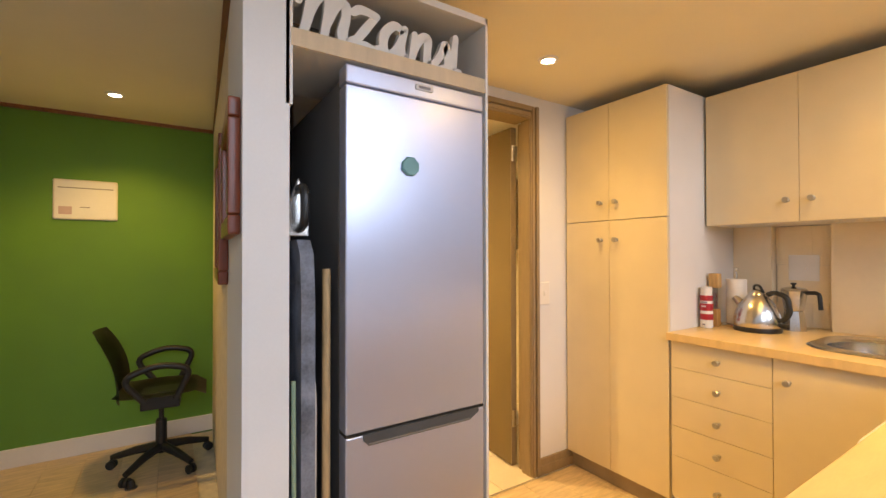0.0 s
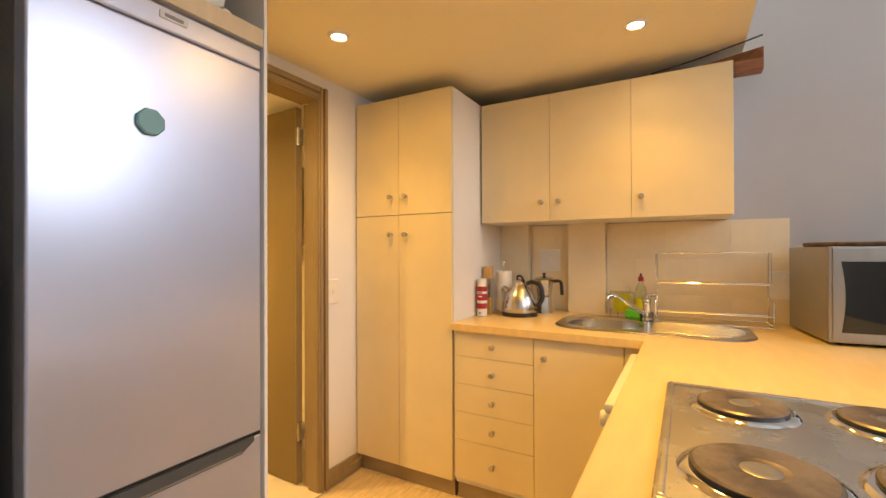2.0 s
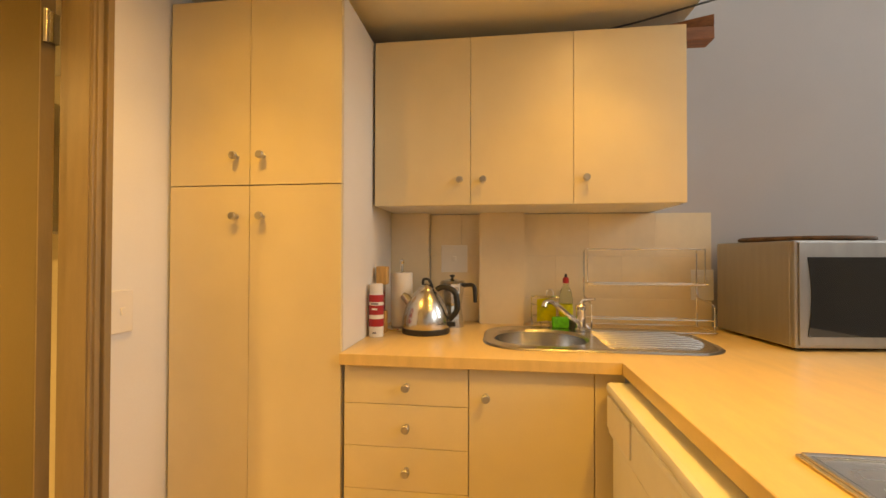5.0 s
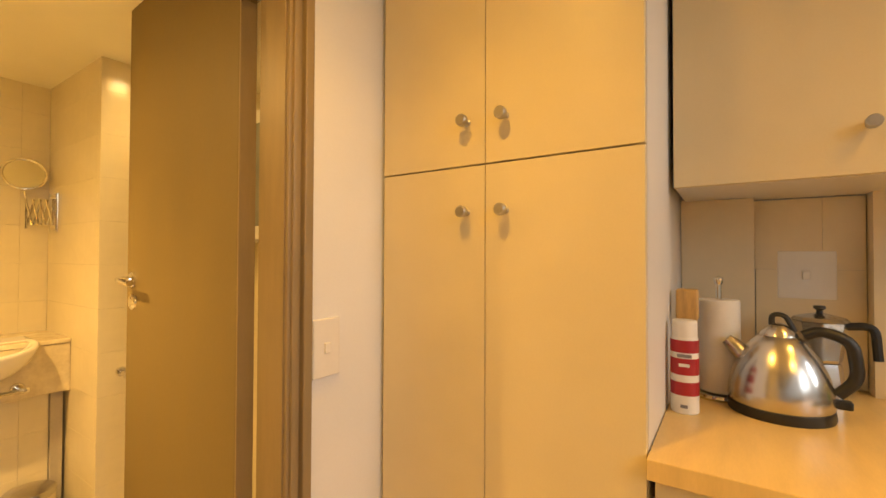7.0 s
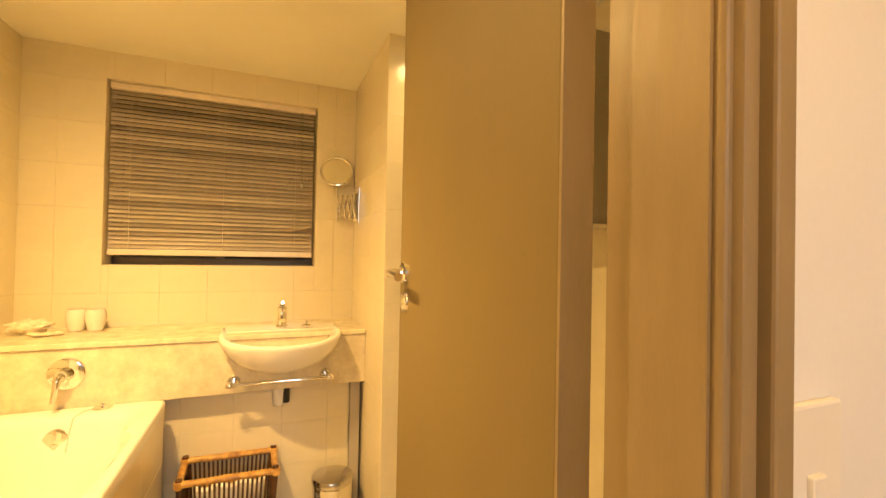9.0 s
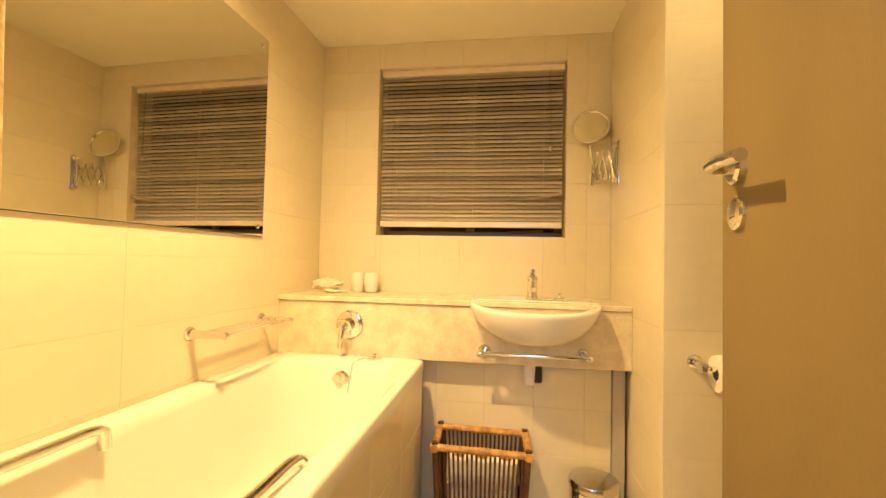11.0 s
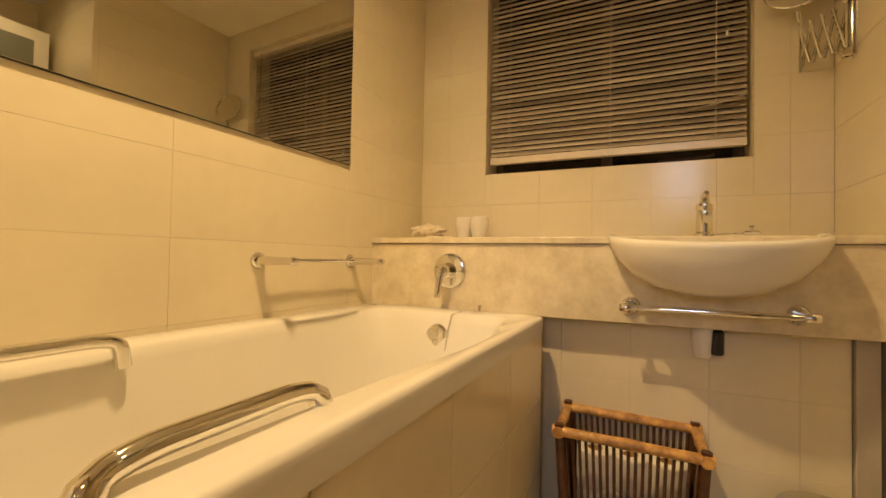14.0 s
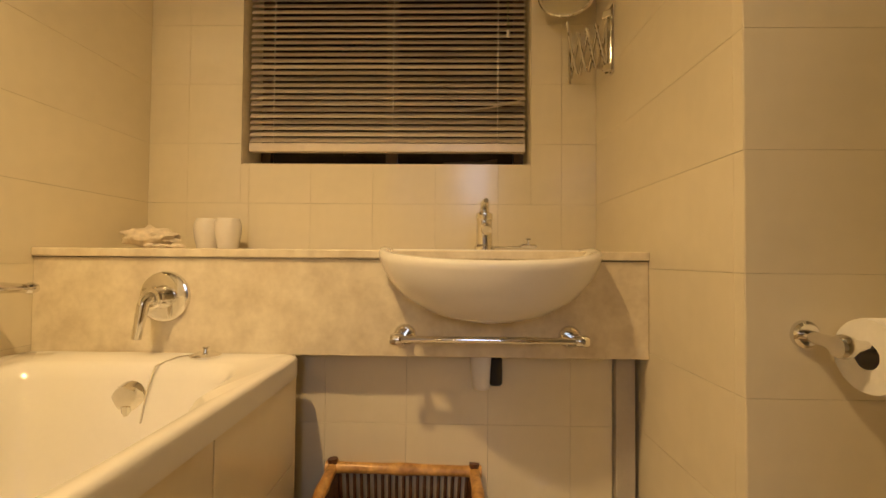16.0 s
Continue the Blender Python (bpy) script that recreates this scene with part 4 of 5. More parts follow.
for x0, x1, z0, z1 in ((-0.19, 0.19, 0.31, 0.345), (-0.19, 0.19, 0, 0.03), (-0.19, -0.155, 0.03, 0.31), (0.155, 0.19, 0.03, 0.31)):
    part("moulding", box(-0.012, 0.012, x0, x1, z0, z1, 0.003), M_STEEL, t)
part("picture", box(-0.002, 0.004, -0.155, 0.155, 0.03, 0.31), M_DARKWOOD, t, "dark picture")
for k, (y, h, w2, mcol, lab) in enumerate(((-0.99, 0.19, 0.05, M_ORANGE, "orange book standing on dark bookcase"), (-1.06, 0.21, 0.045, M_DARK, "black book standing on dark bookcase"), (-1.13, 0.20, 0.045, M_ORANGE, "orange book standing on dark bookcase"), (-1.20, 0.22, 0.05, M_BLACK, "black book standing on dark bookcase"))):
    t = thing("book", 2.69, y, 0.93, lab, "book", "books on the bookcase")
    part("cover", box(-0.09, 0.09, 0, w2, 0, h, 0.002), mcol, t)
    part("pages", box(-0.085, 0.085, 0.004, w2 - 0.004, 0.004, h + 0.001), M_BOOKWHITE, t)

# ---- hall ----
t = thing("whiteboard", -0.343, 3.8, 1.63, "small white notice board on the green wall", "board")
part("board", box(-0.163, 0.163, -0.012, 0, -0.128, 0.128, 0.008), M_WHITEPL, t)
part("rim", box(-0.155, 0.155, -0.0135, -0.0115, -0.12, 0.12, 0.004), M_WHITEP, t)
part("print_bar", box(-0.14, 0.14, -0.0148, -0.013, 0.072, 0.078), M_INK, t)
part("print_block", box(-0.135, -0.07, -0.0148, -0.013, -0.095, -0.045), M_PINK, t)
part("print_bar", box(-0.03, 0.02, -0.0148, -0.013, -0.05, -0.045), M_INK, t)
slope = math.degrees(math.atan(0.058))
for y0, y1, z0, z1, d in ((1.38, 1.83, 1.33, 1.672, 0.03), (1.95, 2.45, 1.17, 1.72, 0.035)):
    t = thing("framed_picture", partition_x(y0), y0, z0, "reddish wooden framed picture hanging on partition wall", "picture", "hall pictures", rz=-slope)
    w2, h = y1 - y0, z1 - z0
    for a0, a1, b0, b1 in ((0, w2, 0, 0.05), (0, w2, h - 0.05, h), (0, 0.05, 0.05, h - 0.05), (w2 - 0.05, w2, 0.05, h - 0.05)):
        part("frame_bar", box(-d, -0.001, a0, a1, b0, b1, 0.005), M_REDWOOD, t)
    part("picture", box(-0.012, -0.003, 0.05, w2 - 0.05, 0.05, h - 0.05), M_REDWOOD, t)


def office_chair():
    t = thing("office_chair", 0.075, 3.36, 0, "black leatherette swivel chair with armrests and castors", "office chair", rz=-4)
    # seat faces +x here
    def pad(rows, thick):
        b = bmesh.new()
        vs = [[b.verts.new(p) for p in r] for r in rows]
        for a, c in zip(vs, vs[1:]):
            for k in range(len(a) - 1):
                b.faces.new((a[k], a[k + 1], c[k + 1], c[k]))
        bmesh.ops.solidify(b, geom=b.faces[:], thickness=thick)
        bmesh.ops.bevel(b, geom=[e for e in b.edges if e.is_manifold and e.calc_face_angle(0) > 0.8], offset=thick * 0.4, segments=3, affect="EDGES", profile=0.5)
        return b
    rows = []
    for i in range(9):
        x = -0.22 + 0.46 * i / 8
        half = 0.235 * (1 - 0.25 * abs(i / 8 - 0.45) ** 2 * 4)
        rows.append([(x, half * (j - 4) / 4, 0.455 + 0.02 * abs((j - 4) / 4) ** 2 - (0.035 if i == 8 else 0.0) + 0.01 * (i == 0)) for j in range(9)])
    part("seat", pad(rows, 0.095), M_LEATHER, t)
    rows = []
    for i in range(9):
        z = 0.43 + 0.41 * i / 8
        half = 0.21 * (1 - 0.3 * (abs(i / 8 - 0.5) * 2) ** 3)
        back = -0.22 - 0.11 * (i / 8) ** 1.4 + 0.025 * math.sin(i / 8 * math.pi)
        rows.append([(back + 0.035 * abs((j - 4) / 4) ** 2, half * (j - 4) / 4, z) for j in range(9)])
    part("backrest", pad(rows, 0.095), M_LEATHER, t)
    for s in (-1, 1):
        part("armrest", tube(arc([(-0.06, s * 0.25, 0.46), (-0.17, s * 0.26, 0.60), (0.0, s * 0.26, 0.665), (0.17, s * 0.26, 0.63), (0.09, s * 0.25, 0.46)], 0.07), 0.018, 12), M_BLACK, t)
    part("gas_lift", lathe([(0, 0.08), (0.03, 0.08), (0.03, 0.27), (0.024, 0.28), (0.014, 0.28), (0.014, 0.40), (0, 0.40)], 20), M_BLACK, t)
    part("seat_plate", box(-0.1, 0.1, -0.08, 0.08, 0.36, 0.46, 0.006), M_BLACK, t)
    for k in range(5):
        a = radians(72 * k + 20)
        c, s = math.cos(a), math.sin(a)
        leg = part("leg", tube([(0.02 * c, 0.02 * s, 0.115), (0.14 * c, 0.14 * s, 0.10), (0.265 * c, 0.265 * s, 0.068)], [0.027, 0.023, 0.017], 10), M_BLACK, t)
        for q in (-1, 1):
            part("castor", lathe([(0, -0.009), (0.022, -0.009), (0.026, -0.005), (0.026, 0.006), (0.02, 0.009), (0, 0.009)], 18, "y"), M_BLACK, leg, m=Matrix.Translation((0.265 * c - q * 0.013 * s, 0.265 * s + q * 0.013 * c, 0.027)) @ Matrix.Rotation(a, 4, "Z"))


office_chair()
t = thing("door_stop", -0.06, 3.13, 0, "small black rubber door stop on floor", "door stop")
part("stop", lathe([(0, 0), (0.022, 0), (0.018, 0.03), (0.012, 0.045), (0, 0.047)], 16), M_BLACK, t)
part("base_plate", lathe([(0, 0), (0.03, 0), (0.03, 0.003), (0, 0.003)], 16), M_DARK, t)

# ---- bathroom ----
# the door, open into the bathroom
t = thing("door_bathroom", 1.868, 2.155, 0, "tan painted flush door, standing open into bathroom", "door", rz=-3.2)
part("leaf", box(-0.02, 0.02, 0.03, 0.715, 0.008, 2.045, 0.002), M_DOOR, t)
part("edge_strip", box(-0.0195, 0.0195, 0.0255, 0.0302, 0.008, 2.045), M_TRIM, t, "darker hinge edge")
hs = part("lever_handle", tube(arc([(-0.02, 0.66, 1.178), (-0.062, 0.66, 1.178), (-0.066, 0.605, 1.178), (-0.064, 0.55, 1.173)], 0.014), 0.0095, 10), M_CHROME, t, "chrome lever")
part("rose", lathe([(0, 0.012), (0.02, 0.012), (0.025, 0.008), (0.026, 0), (0, 0)], 20), M_CHROME, hs, m=Matrix.Translation((-0.02, 0.66, 1.178)) @ Matrix.Rotation(radians(-90), 4, "Y"))
part("keyhole_plate", lathe([(0, 0.008), (0.02, 0.008), (0.025, 0.005), (0.026, 0), (0, 0)], 20), M_CHROME, t, m=Matrix.Translation((-0.02, 0.66, 1.108)) @ Matrix.Rotation(radians(-90), 4, "Y"))
part("latch", box(-0.008, 0.008, 0.714, 0.722, 1.163, 1.193, 0.002), M_CHROME, t)
for z in (0.25, 1.84):
    h = part("hinge", box(-0.012, 0.016, 0.005, 0.031, z, z + 0.09, 0.001), M_STEEL, t, "steel hinge")
    part("pin", lathe([(0, -0.004), (0.0065, -0.004), (0.0065, 0.094), (0, 0.094)], 12), M_STEEL, h, m=Matrix.Translation((-0.016, 0.012, z)))

# window with its blind
t = thing("window_bathroom", (WX0 + WX1) / 2, BNORTH + 0.13, WZ0, "bathroom window with bronze aluminium frame and dark glass", "window", kind="structure")
W2, WH = (WX1 - WX0) / 2, WZ1 - WZ0
for x0, x1, z0, z1 in ((-W2, W2, 0, 0.035), (-W2, W2, WH - 0.035, WH), (-W2, -W2 + 0.035, 0.035, WH - 0.035), (W2 - 0.035, W2, 0.035, WH - 0.035), (-0.02, 0.02, 0.035, WH - 0.035)):
    part("window_frame", box(x0 + 0.0005, x1 - 0.0005, 0, 0.045, z0 + 0.0005, z1 - 0.0005, 0.003), M_ALU, t)
for x0, x1 in ((-W2 + 0.035, -0.02), (0.02, W2 - 0.035)):
    part("pane", box(x0, x1, 0.02, 0.026, 0.035, WH - 0.035), M_NIGHT, t, "dark frosted glass")
part("stay", tube([(0.18, -0.012, 0.03), (0.3, -0.012, 0.035), (0.36, -0.02, 0.04)], 0.006, 8), M_ALU, t)
setting("trim_window_sill", box(WX0 + 0.001, WX1 - 0.001, BNORTH + 0.001, BNORTH + 0.129, WZ0, WZ0 + 0.004), M_TILE, "tiled window sill")
t = thing("venetian_blind", (WX0 + WX1) / 2, BNORTH + 0.035, WZ1, "metallic beige venetian blind, lowered and nearly closed", "blind")
part("head_rail", box(-W2 + 0.006, W2 - 0.006, -0.018, 0.018, -0.03, -0.002, 0.002), M_SLAT, t)
SLATS = 36
drop0, drop1 = -0.044, -0.741
rng = random.Random(4)
prof = [(-0.0125, -0.0006), (-0.006, 0.0012), (0, 0.0018), (0.006, 0.0012), (0.0125, -0.0006)]


def slat_mesh():
    b = bmesh.new()
    ends = []
    for x in (-W2 + 0.008, -W2 * 0.5, 0.0, W2 * 0.5, W2 - 0.012):
        ends.append([b.verts.new((x, y, z)) for y, z in prof])
    for a, c in zip(ends, ends[1:]):
        for k in range(len(prof) - 1):
            b.faces.new((a[k], a[k + 1], c[k + 1], c[k]))
    bmesh.ops.solidify(b, geom=b.faces[:], thickness=0.0006)
    return mesh("slat", b, M_SLAT, 60)


slat_data = slat_mesh()
for k in range(SLATS):
    ob = new("slat", slat_data)
    ob.parent = t
    ob.matrix_basis = pose(0, 0, drop0 + (drop1 - drop0) * k / (SLATS - 1), 53, 0, 0)
# one slat bent at its end
b = bmesh.new()
ends = [[b.verts.new((x, y * s, z + dz)) for y, z in prof] for x, dz, s in ((0.27, 0.0, 1), (0.33, 0.006, 1), (0.40, 0.02, 1), (W2 - 0.015, 0.034, 0.9))]
for a, c in zip(ends, ends[1:]):
    for k in range(len(prof) - 1):
        b.faces.new((a[k], a[k + 1], c[k + 1], c[k]))
bmesh.ops.solidify(b, geom=b.faces[:], thickness=0.0006)
part("bent_slat_end", b, M_SLAT, t, "slat end bent upwards", m=pose(0, -0.012, -0.645, 30, 0, 0))
part("bottom_rail", box(-W2 + 0.008, W2 - 0.012, -0.012, 0.012, -0.782, -0.754, 0.003), M_SLAT, t)
for x in (-W2 + 0.09, 0.02, W2 - 0.10):
    part("ladder_cord", tube([(x, -0.016, -0.03), (x, -0.0165, -0.76)], 0.0011, 6), M_SLAT, t)
part("tilt_wand", tube([(W2 - 0.075, -0.024, -0.03), (W2 - 0.07, -0.026, -0.40)], 0.0028, 8), M_SOAPCLEAR, t, "clear plastic wand")
part("wand_knob", lathe([(0, -0.02), (0.005, -0.02), (0.005, 0.0), (0, 0.0)], 10), M_WHITEPL, t, m=Matrix.Translation((W2 - 0.07, -0.026, -0.40)))

# vanity shelf of marble
VY, VX0, VX1 = 3.788, 0.604, 2.001
t = thing("vanity_unit", (VX0 + VX1) / 2, VY, 0, "beige marble ledge with apron along the window wall", "vanity")
vw = (VX1 - VX0) / 2 + 0.002
part("ledge", box(-vw, vw, -0.008, BNORTH - 0.009 - VY, 0.855, 0.875, 0.003), M_MARBLE, t)
part("apron", box(-vw, vw, 0, 0.02, 0.636, 0.853, 0.001), M_MARBLE, t)
part("support_post", box(0.645, 0.69, 0.045, 0.075, 0, 0.635, 0.002), M_PIPE, t, "grey metal post")
setting("wall_under_vanity", box(1.0, 1.945, 3.856, 3.886, 0, 0.852), M_GROUT, "boxed wall behind cream tiles under the vanity")

# washbasin, half set into the apron
t = thing("washbasin", 1.645, VY, -0.010, "white ceramic semi-recessed washbasin with overflow", "washbasin")
BW = 0.252
b = bmesh.new()


def basin_ring(half, front, back, z, n=28):
    out = []
    for k in range(n + 1):
        a = math.pi * k / n
        out.append(Vector((-half * math.cos(a), -front * math.sin(a) ** 0.9 if 0 < k < n else 0.0, z)))
    out.append(Vector((half, back, z)))
    out.append(Vector((-half, back, z)))
    return out


outer = [basin_ring(0.05, 0.05, 0.05, 0.742), basin_ring(0.10, 0.09, 0.06, 0.749), basin_ring(0.150, 0.125, 0.07, 0.767), basin_ring(0.195, 0.155, 0.08, 0.797), basin_ring(0.224, 0.175, 0.1, 0.832), basin_ring(0.238, 0.185, 0.14, 0.86), basin_ring(0.243, 0.188, 0.17, 0.874), basin_ring(0.245, 0.190, 0.17, 0.884), basin_ring(0.242, 0.187, 0.17, 0.891), basin_ring(0.234, 0.178, 0.165, 0.893), basin_ring(0.222, 0.166, 0.06, 0.889), basin_ring(0.20, 0.145, 0.05, 0.865), basin_ring(0.16, 0.115, 0.035, 0.82), basin_ring(0.10, 0.075, 0.02, 0.785), basin_ring(0.03, 0.03, 0.0, 0.775)]
for ring in outer:
    for p in ring:
        p.z += 0.16 * min(0.0, p.y)
vs = [[b.verts.new(p) for p in r] for r in outer]
for a, c in zip(vs, vs[1:]):
    for k in range(len(a)):
        q = (k + 1) % len(a)
        b.faces.new((a[k], a[q], c[q], c[k]))
b.faces.new(vs[0])
b.faces.new(vs[-1])
part("bowl", b, M_CERAM, t, smooth=60)
part("overflow", lathe([(0, 0), (0.008, 0), (0.009, 0.002), (0.007, 0.003)], 14), M_DARK, t, "dark overflow hole", m=Matrix.Translation((0.0, 0.038, 0.84)) @ Matrix.Rotation(radians(62), 4, "X"))
t = thing("basin_tap", 1.645, 3.905, 0.883, "chrome single lever basin mixer tap", "tap")
part("body", lathe([(0.026, -0.004), (0.026, 0.004), (0.021, 0.01), (0.02, 0.07), (0.022, 0.076), (0.021, 0.088), (0.012, 0.094), (0, 0.095)], 24), M_CHROME, t)
part("spout", tube(arc([(0, 0, 0.045), (0, -0.06, 0.052), (0, -0.085, 0.04)], 0.02), 0.011, 12), M_CHROME, t)
part("lever", tube(arc([(0, 0, 0.09), (0, -0.012, 0.108), (0, -0.05, 0.115)], 0.012), [0.012] * 7 + [0.006], 12), M_CHROME, t)
t = thing("basin_plug", 1.752, 3.88, 0.8835, "chrome basin plug with chain lying on rim", "plug")
part("plug", lathe([(0, 0.0), (0.018, 0.0), (0.022, 0.006), (0.018, 0.01), (0.004, 0.012), (0.004, 0.02), (0.009, 0.024), (0, 0.026)], 18), M_CHROME, t)
part("chain", tube([(-0.02, 0, 0.003), (-0.045, -0.012, 0.002), (-0.07, 0.004, 0.002), (-0.088, 0.01, 0.002)], 0.0022, 6), M_CHROME, t)
t = thing("bottle_trap", 1.655, 3.83, 0.555, "white plastic waste trap with black elbow below basin", "waste trap")
part("trap_body", lathe([(0, 0), (0.018, 0.0), (0.021, 0.006), (0.026, 0.07), (0.024, 0.1), (0.016, 0.155), (0, 0.155)], 20), M_WHITEPL, t, m=Matrix.Translation((-0.02, 0, 0)))
part("elbow", lathe([(0.012, 0.0), (0.016, 0.004), (0.016, 0.06), (0.012, 0.065), (0, 0.065)], 18), M_BLACK, t, "black rubber elbow", m=Matrix.Translation((0.012, -0.004, 0.01)))


def towel_bar(name, x0, x1, y, z, out, label):
    t = thing(name, (x0 + x1) / 2, y, z, label, "towel rail")
    h = (x1 - x0) / 2
    part("bar", tube([(-h - 0.02, -out, 0), (h + 0.02, -out, 0)], 0.0075, 14), M_CHROME, t)
    for s in (-1, 1):
        p = part("bracket", tube([(s * h, 0, 0), (s * h, -out, 0)], 0.009, 12), M_CHROME, t)
        part("rose", lathe([(0, 0.012), (0.018, 0.012), (0.024, 0.007), (0.026, 0), (0, 0)], 22), M_CHROME, p, m=Matrix.Translation((s * h, 0, 0)) @ Matrix.Rotation(radians(90), 4, "X"))
        part("end_cap", lathe([(0, -0.014), (0.010, -0.014), (0.013, -0.008), (0.013, 0.008), (0.010, 0.014), (0, 0.014)], 16, "x"), M_CHROME, p, m=Matrix.Translation((s * (h + 0.012), -out, 0)))


towel_bar("towel_rail", 1.46, 1.828, VY, 0.684, 0.052, "chrome towel rail on the marble apron")

# bath
BX0, BX1, BY0, BY1, RIM = BWEST + 0.009, 1.228, 2.16, 3.786, 0.640
t = thing("bathtub", (BX0 + BX1) / 2, (BY0 + BY1) / 2, 0, "white acrylic bathtub with tiled side panel", "bathtub")
hx, hy = (BX1 - BX0) / 2, (BY1 - BY0) / 2


def oval(cx, cy, ax, ay, z, power, n=160):
    out = []
    for k in range(n):
        a = 2 * math.pi * (k + 0.5) / n
        c, s = math.cos(a), math.sin(a)
        out.append(Vector((cx + ax * math.copysign(abs(c) ** (2 / power), c), cy + ay * math.copysign(abs(s) ** (2 / power), s), z)))
    return out


b = bmesh.new()
rings = [oval(0, 0, hx, hy, RIM - 0.045, 40), oval(0, 0, hx, hy, RIM - 0.008, 40), oval(0, 0, hx - 0.003, hy - 0.003, RIM - 0.002, 36), oval(0, 0, hx - 0.009, hy - 0.009, RIM, 30),
         oval(-0.008, -0.015, hx - 0.062, hy - 0.075, RIM, 9), oval(-0.008, -0.015, hx - 0.073, hy - 0.088, RIM - 0.008, 8), oval(-0.008, -0.015, hx - 0.081, hy - 0.1, RIM - 0.03, 7), oval(0, 0.0, hx - 0.085, hy - 0.15, RIM - 0.16, 6), oval(0, 0.03, hx - 0.105, hy - 0.2, RIM - 0.32, 5), oval(0, 0.03, hx - 0.14, hy - 0.25, RIM - 0.38, 4.5), oval(0, 0.03, hx - 0.2, hy - 0.4, RIM - 0.392, 4), oval(0, 0.05, 0.04, 0.1, RIM - 0.394, 2)]
# the rim widens into arm rests beside the bather
for level, depth in ((4, 0.045), (5, 0.045), (6, 0.04), (7, 0.015)):
    for p in rings[level]:
        u = min(1.0, max(0.0, (-0.27 - p.y) / 0.10)) * min(1.0, max(0.0, (p.y + 0.72) / 0.1))
        if p.x > 0.12:
            p.x += 0.042 * (1 - u) * (1 if p.y < 0.5 else 0.5) - depth * u * u * (3 - 2 * u)
for ring in rings[:4]:
    for p in ring:
        if p.x < 0:
            p.x -= (SKEW - 0.002) * (hy - p.y)
vs = [[b.verts.new(p) for p in r] for r in rings]
for a, c in zip(vs, vs[1:]):
    for k in range(len(a)):
        q = (k + 1) % len(a)
        b.faces.new((a[k], a[q], c[q], c[k]))
b.faces.new(vs[-1])
part("tub", b, M_ACRYL, t, smooth=70)
panel = part("side_panel", box(hx - 0.03, hx - 0.012, -hy, hy, 0, RIM - 0.045), M_GROUT, t)
for k in range(5):
    for j in range(3):
        y0 = -hy + k * 0.32
        z0 = (0.0, 0.205, 0.41)[j]
        part("tile", box(hx - 0.012, hx - 0.005, y0 + 0.001, min(y0 + 0.319, hy), z0 + 0.001, min(z0 + 0.204, RIM - 0.046), 0.0015), M_TILE, panel, smooth=None)
for x, side, y0, y1 in ((-0.228, 1, 2.672, 2.93), (0.252, -1, 2.645, 2.885)):
    y0, y1 = y0 - (BY0 + BY1) / 2, y1 - (BY0 + BY1) / 2
    pts = arc([(x, y0, RIM - 0.03), (x + side * 0.004, y0 + 0.008, RIM + 0.012), (x + side * 0.006, y0 + 0.045, RIM + 0.019), (x + side * 0.006, y1 - 0.045, RIM + 0.019), (x + side * 0.004, y1 - 0.008, RIM + 0.012), (x, y1, RIM - 0.03)], 0.03)
    thick = [0.0135 if p.z < RIM + 0.008 else 0.0112 for p in pts]
    part("grab_rail", tube(pts, thick, 16), M_CHROME, t, "chrome grab rail")
f = part("bath_spout", lathe([(0, 0.0), (0.044, 0.0), (0.045, 0.005), (0.038, 0.024), (0.016, 0.034), (0, 0.034)], 28), M_CHROME, t, "chrome overflow spout", m=Matrix.Translation((0.928 - (BX0 + BX1) / 2, hy - 0.098, 0.567)) @ Matrix.Rotation(radians(100), 4, "X"))
part("outlet", tube([(0, -0.005, 0.018), (0, -0.042, 0.028), (0, -0.055, 0.03)], [0.02, 0.014, 0.012], 14), M_CHROME, f)
t = thing("bath_plug", 1.036, 3.738, RIM + 0.001, "chrome bath plug with chain on the rim", "plug")
part("plug", lathe([(0, 0), (0.03, 0), (0.031, 0.004), (0.024, 0.008), (0.006, 0.01), (0.004, 0.017), (0.008, 0.022), (0, 0.024)], 24), M_CHROME, t)
part("chain", tube([(-0.025, -0.005, 0.004), (-0.05, -0.018, 0.002), (-0.066, -0.062, -0.006), (-0.07, -0.078, -0.05), (-0.075, -0.088, -0.11)], 0.0022, 6), M_CHROME, t)
t = thing("bath_mixer", 0.912, VY, 0.765, "chrome wall mixer with round plate and lever", "mixer")
part("plate", lathe([(0, 0.010), (0.048, 0.010), (0.056, 0.006), (0.058, 0), (0, 0)], 36), M_CHROME, t, m=Matrix.Rotation(radians(90), 4, "X"))
part("cartridge", lathe([(0, 0.05), (0.02, 0.05), (0.024, 0.046), (0.026, 0.01), (0, 0.01)], 24), M_CHROME, t, m=Matrix.Rotation(radians(90), 4, "X"))
part("lever", tube(arc([(0, -0.042, 0.002), (-0.005, -0.062, -0.005), (-0.014, -0.07, -0.085)], 0.02), [0.014] * 3 + [0.012] * 4 + [0.009], 12), M_CHROME, t)

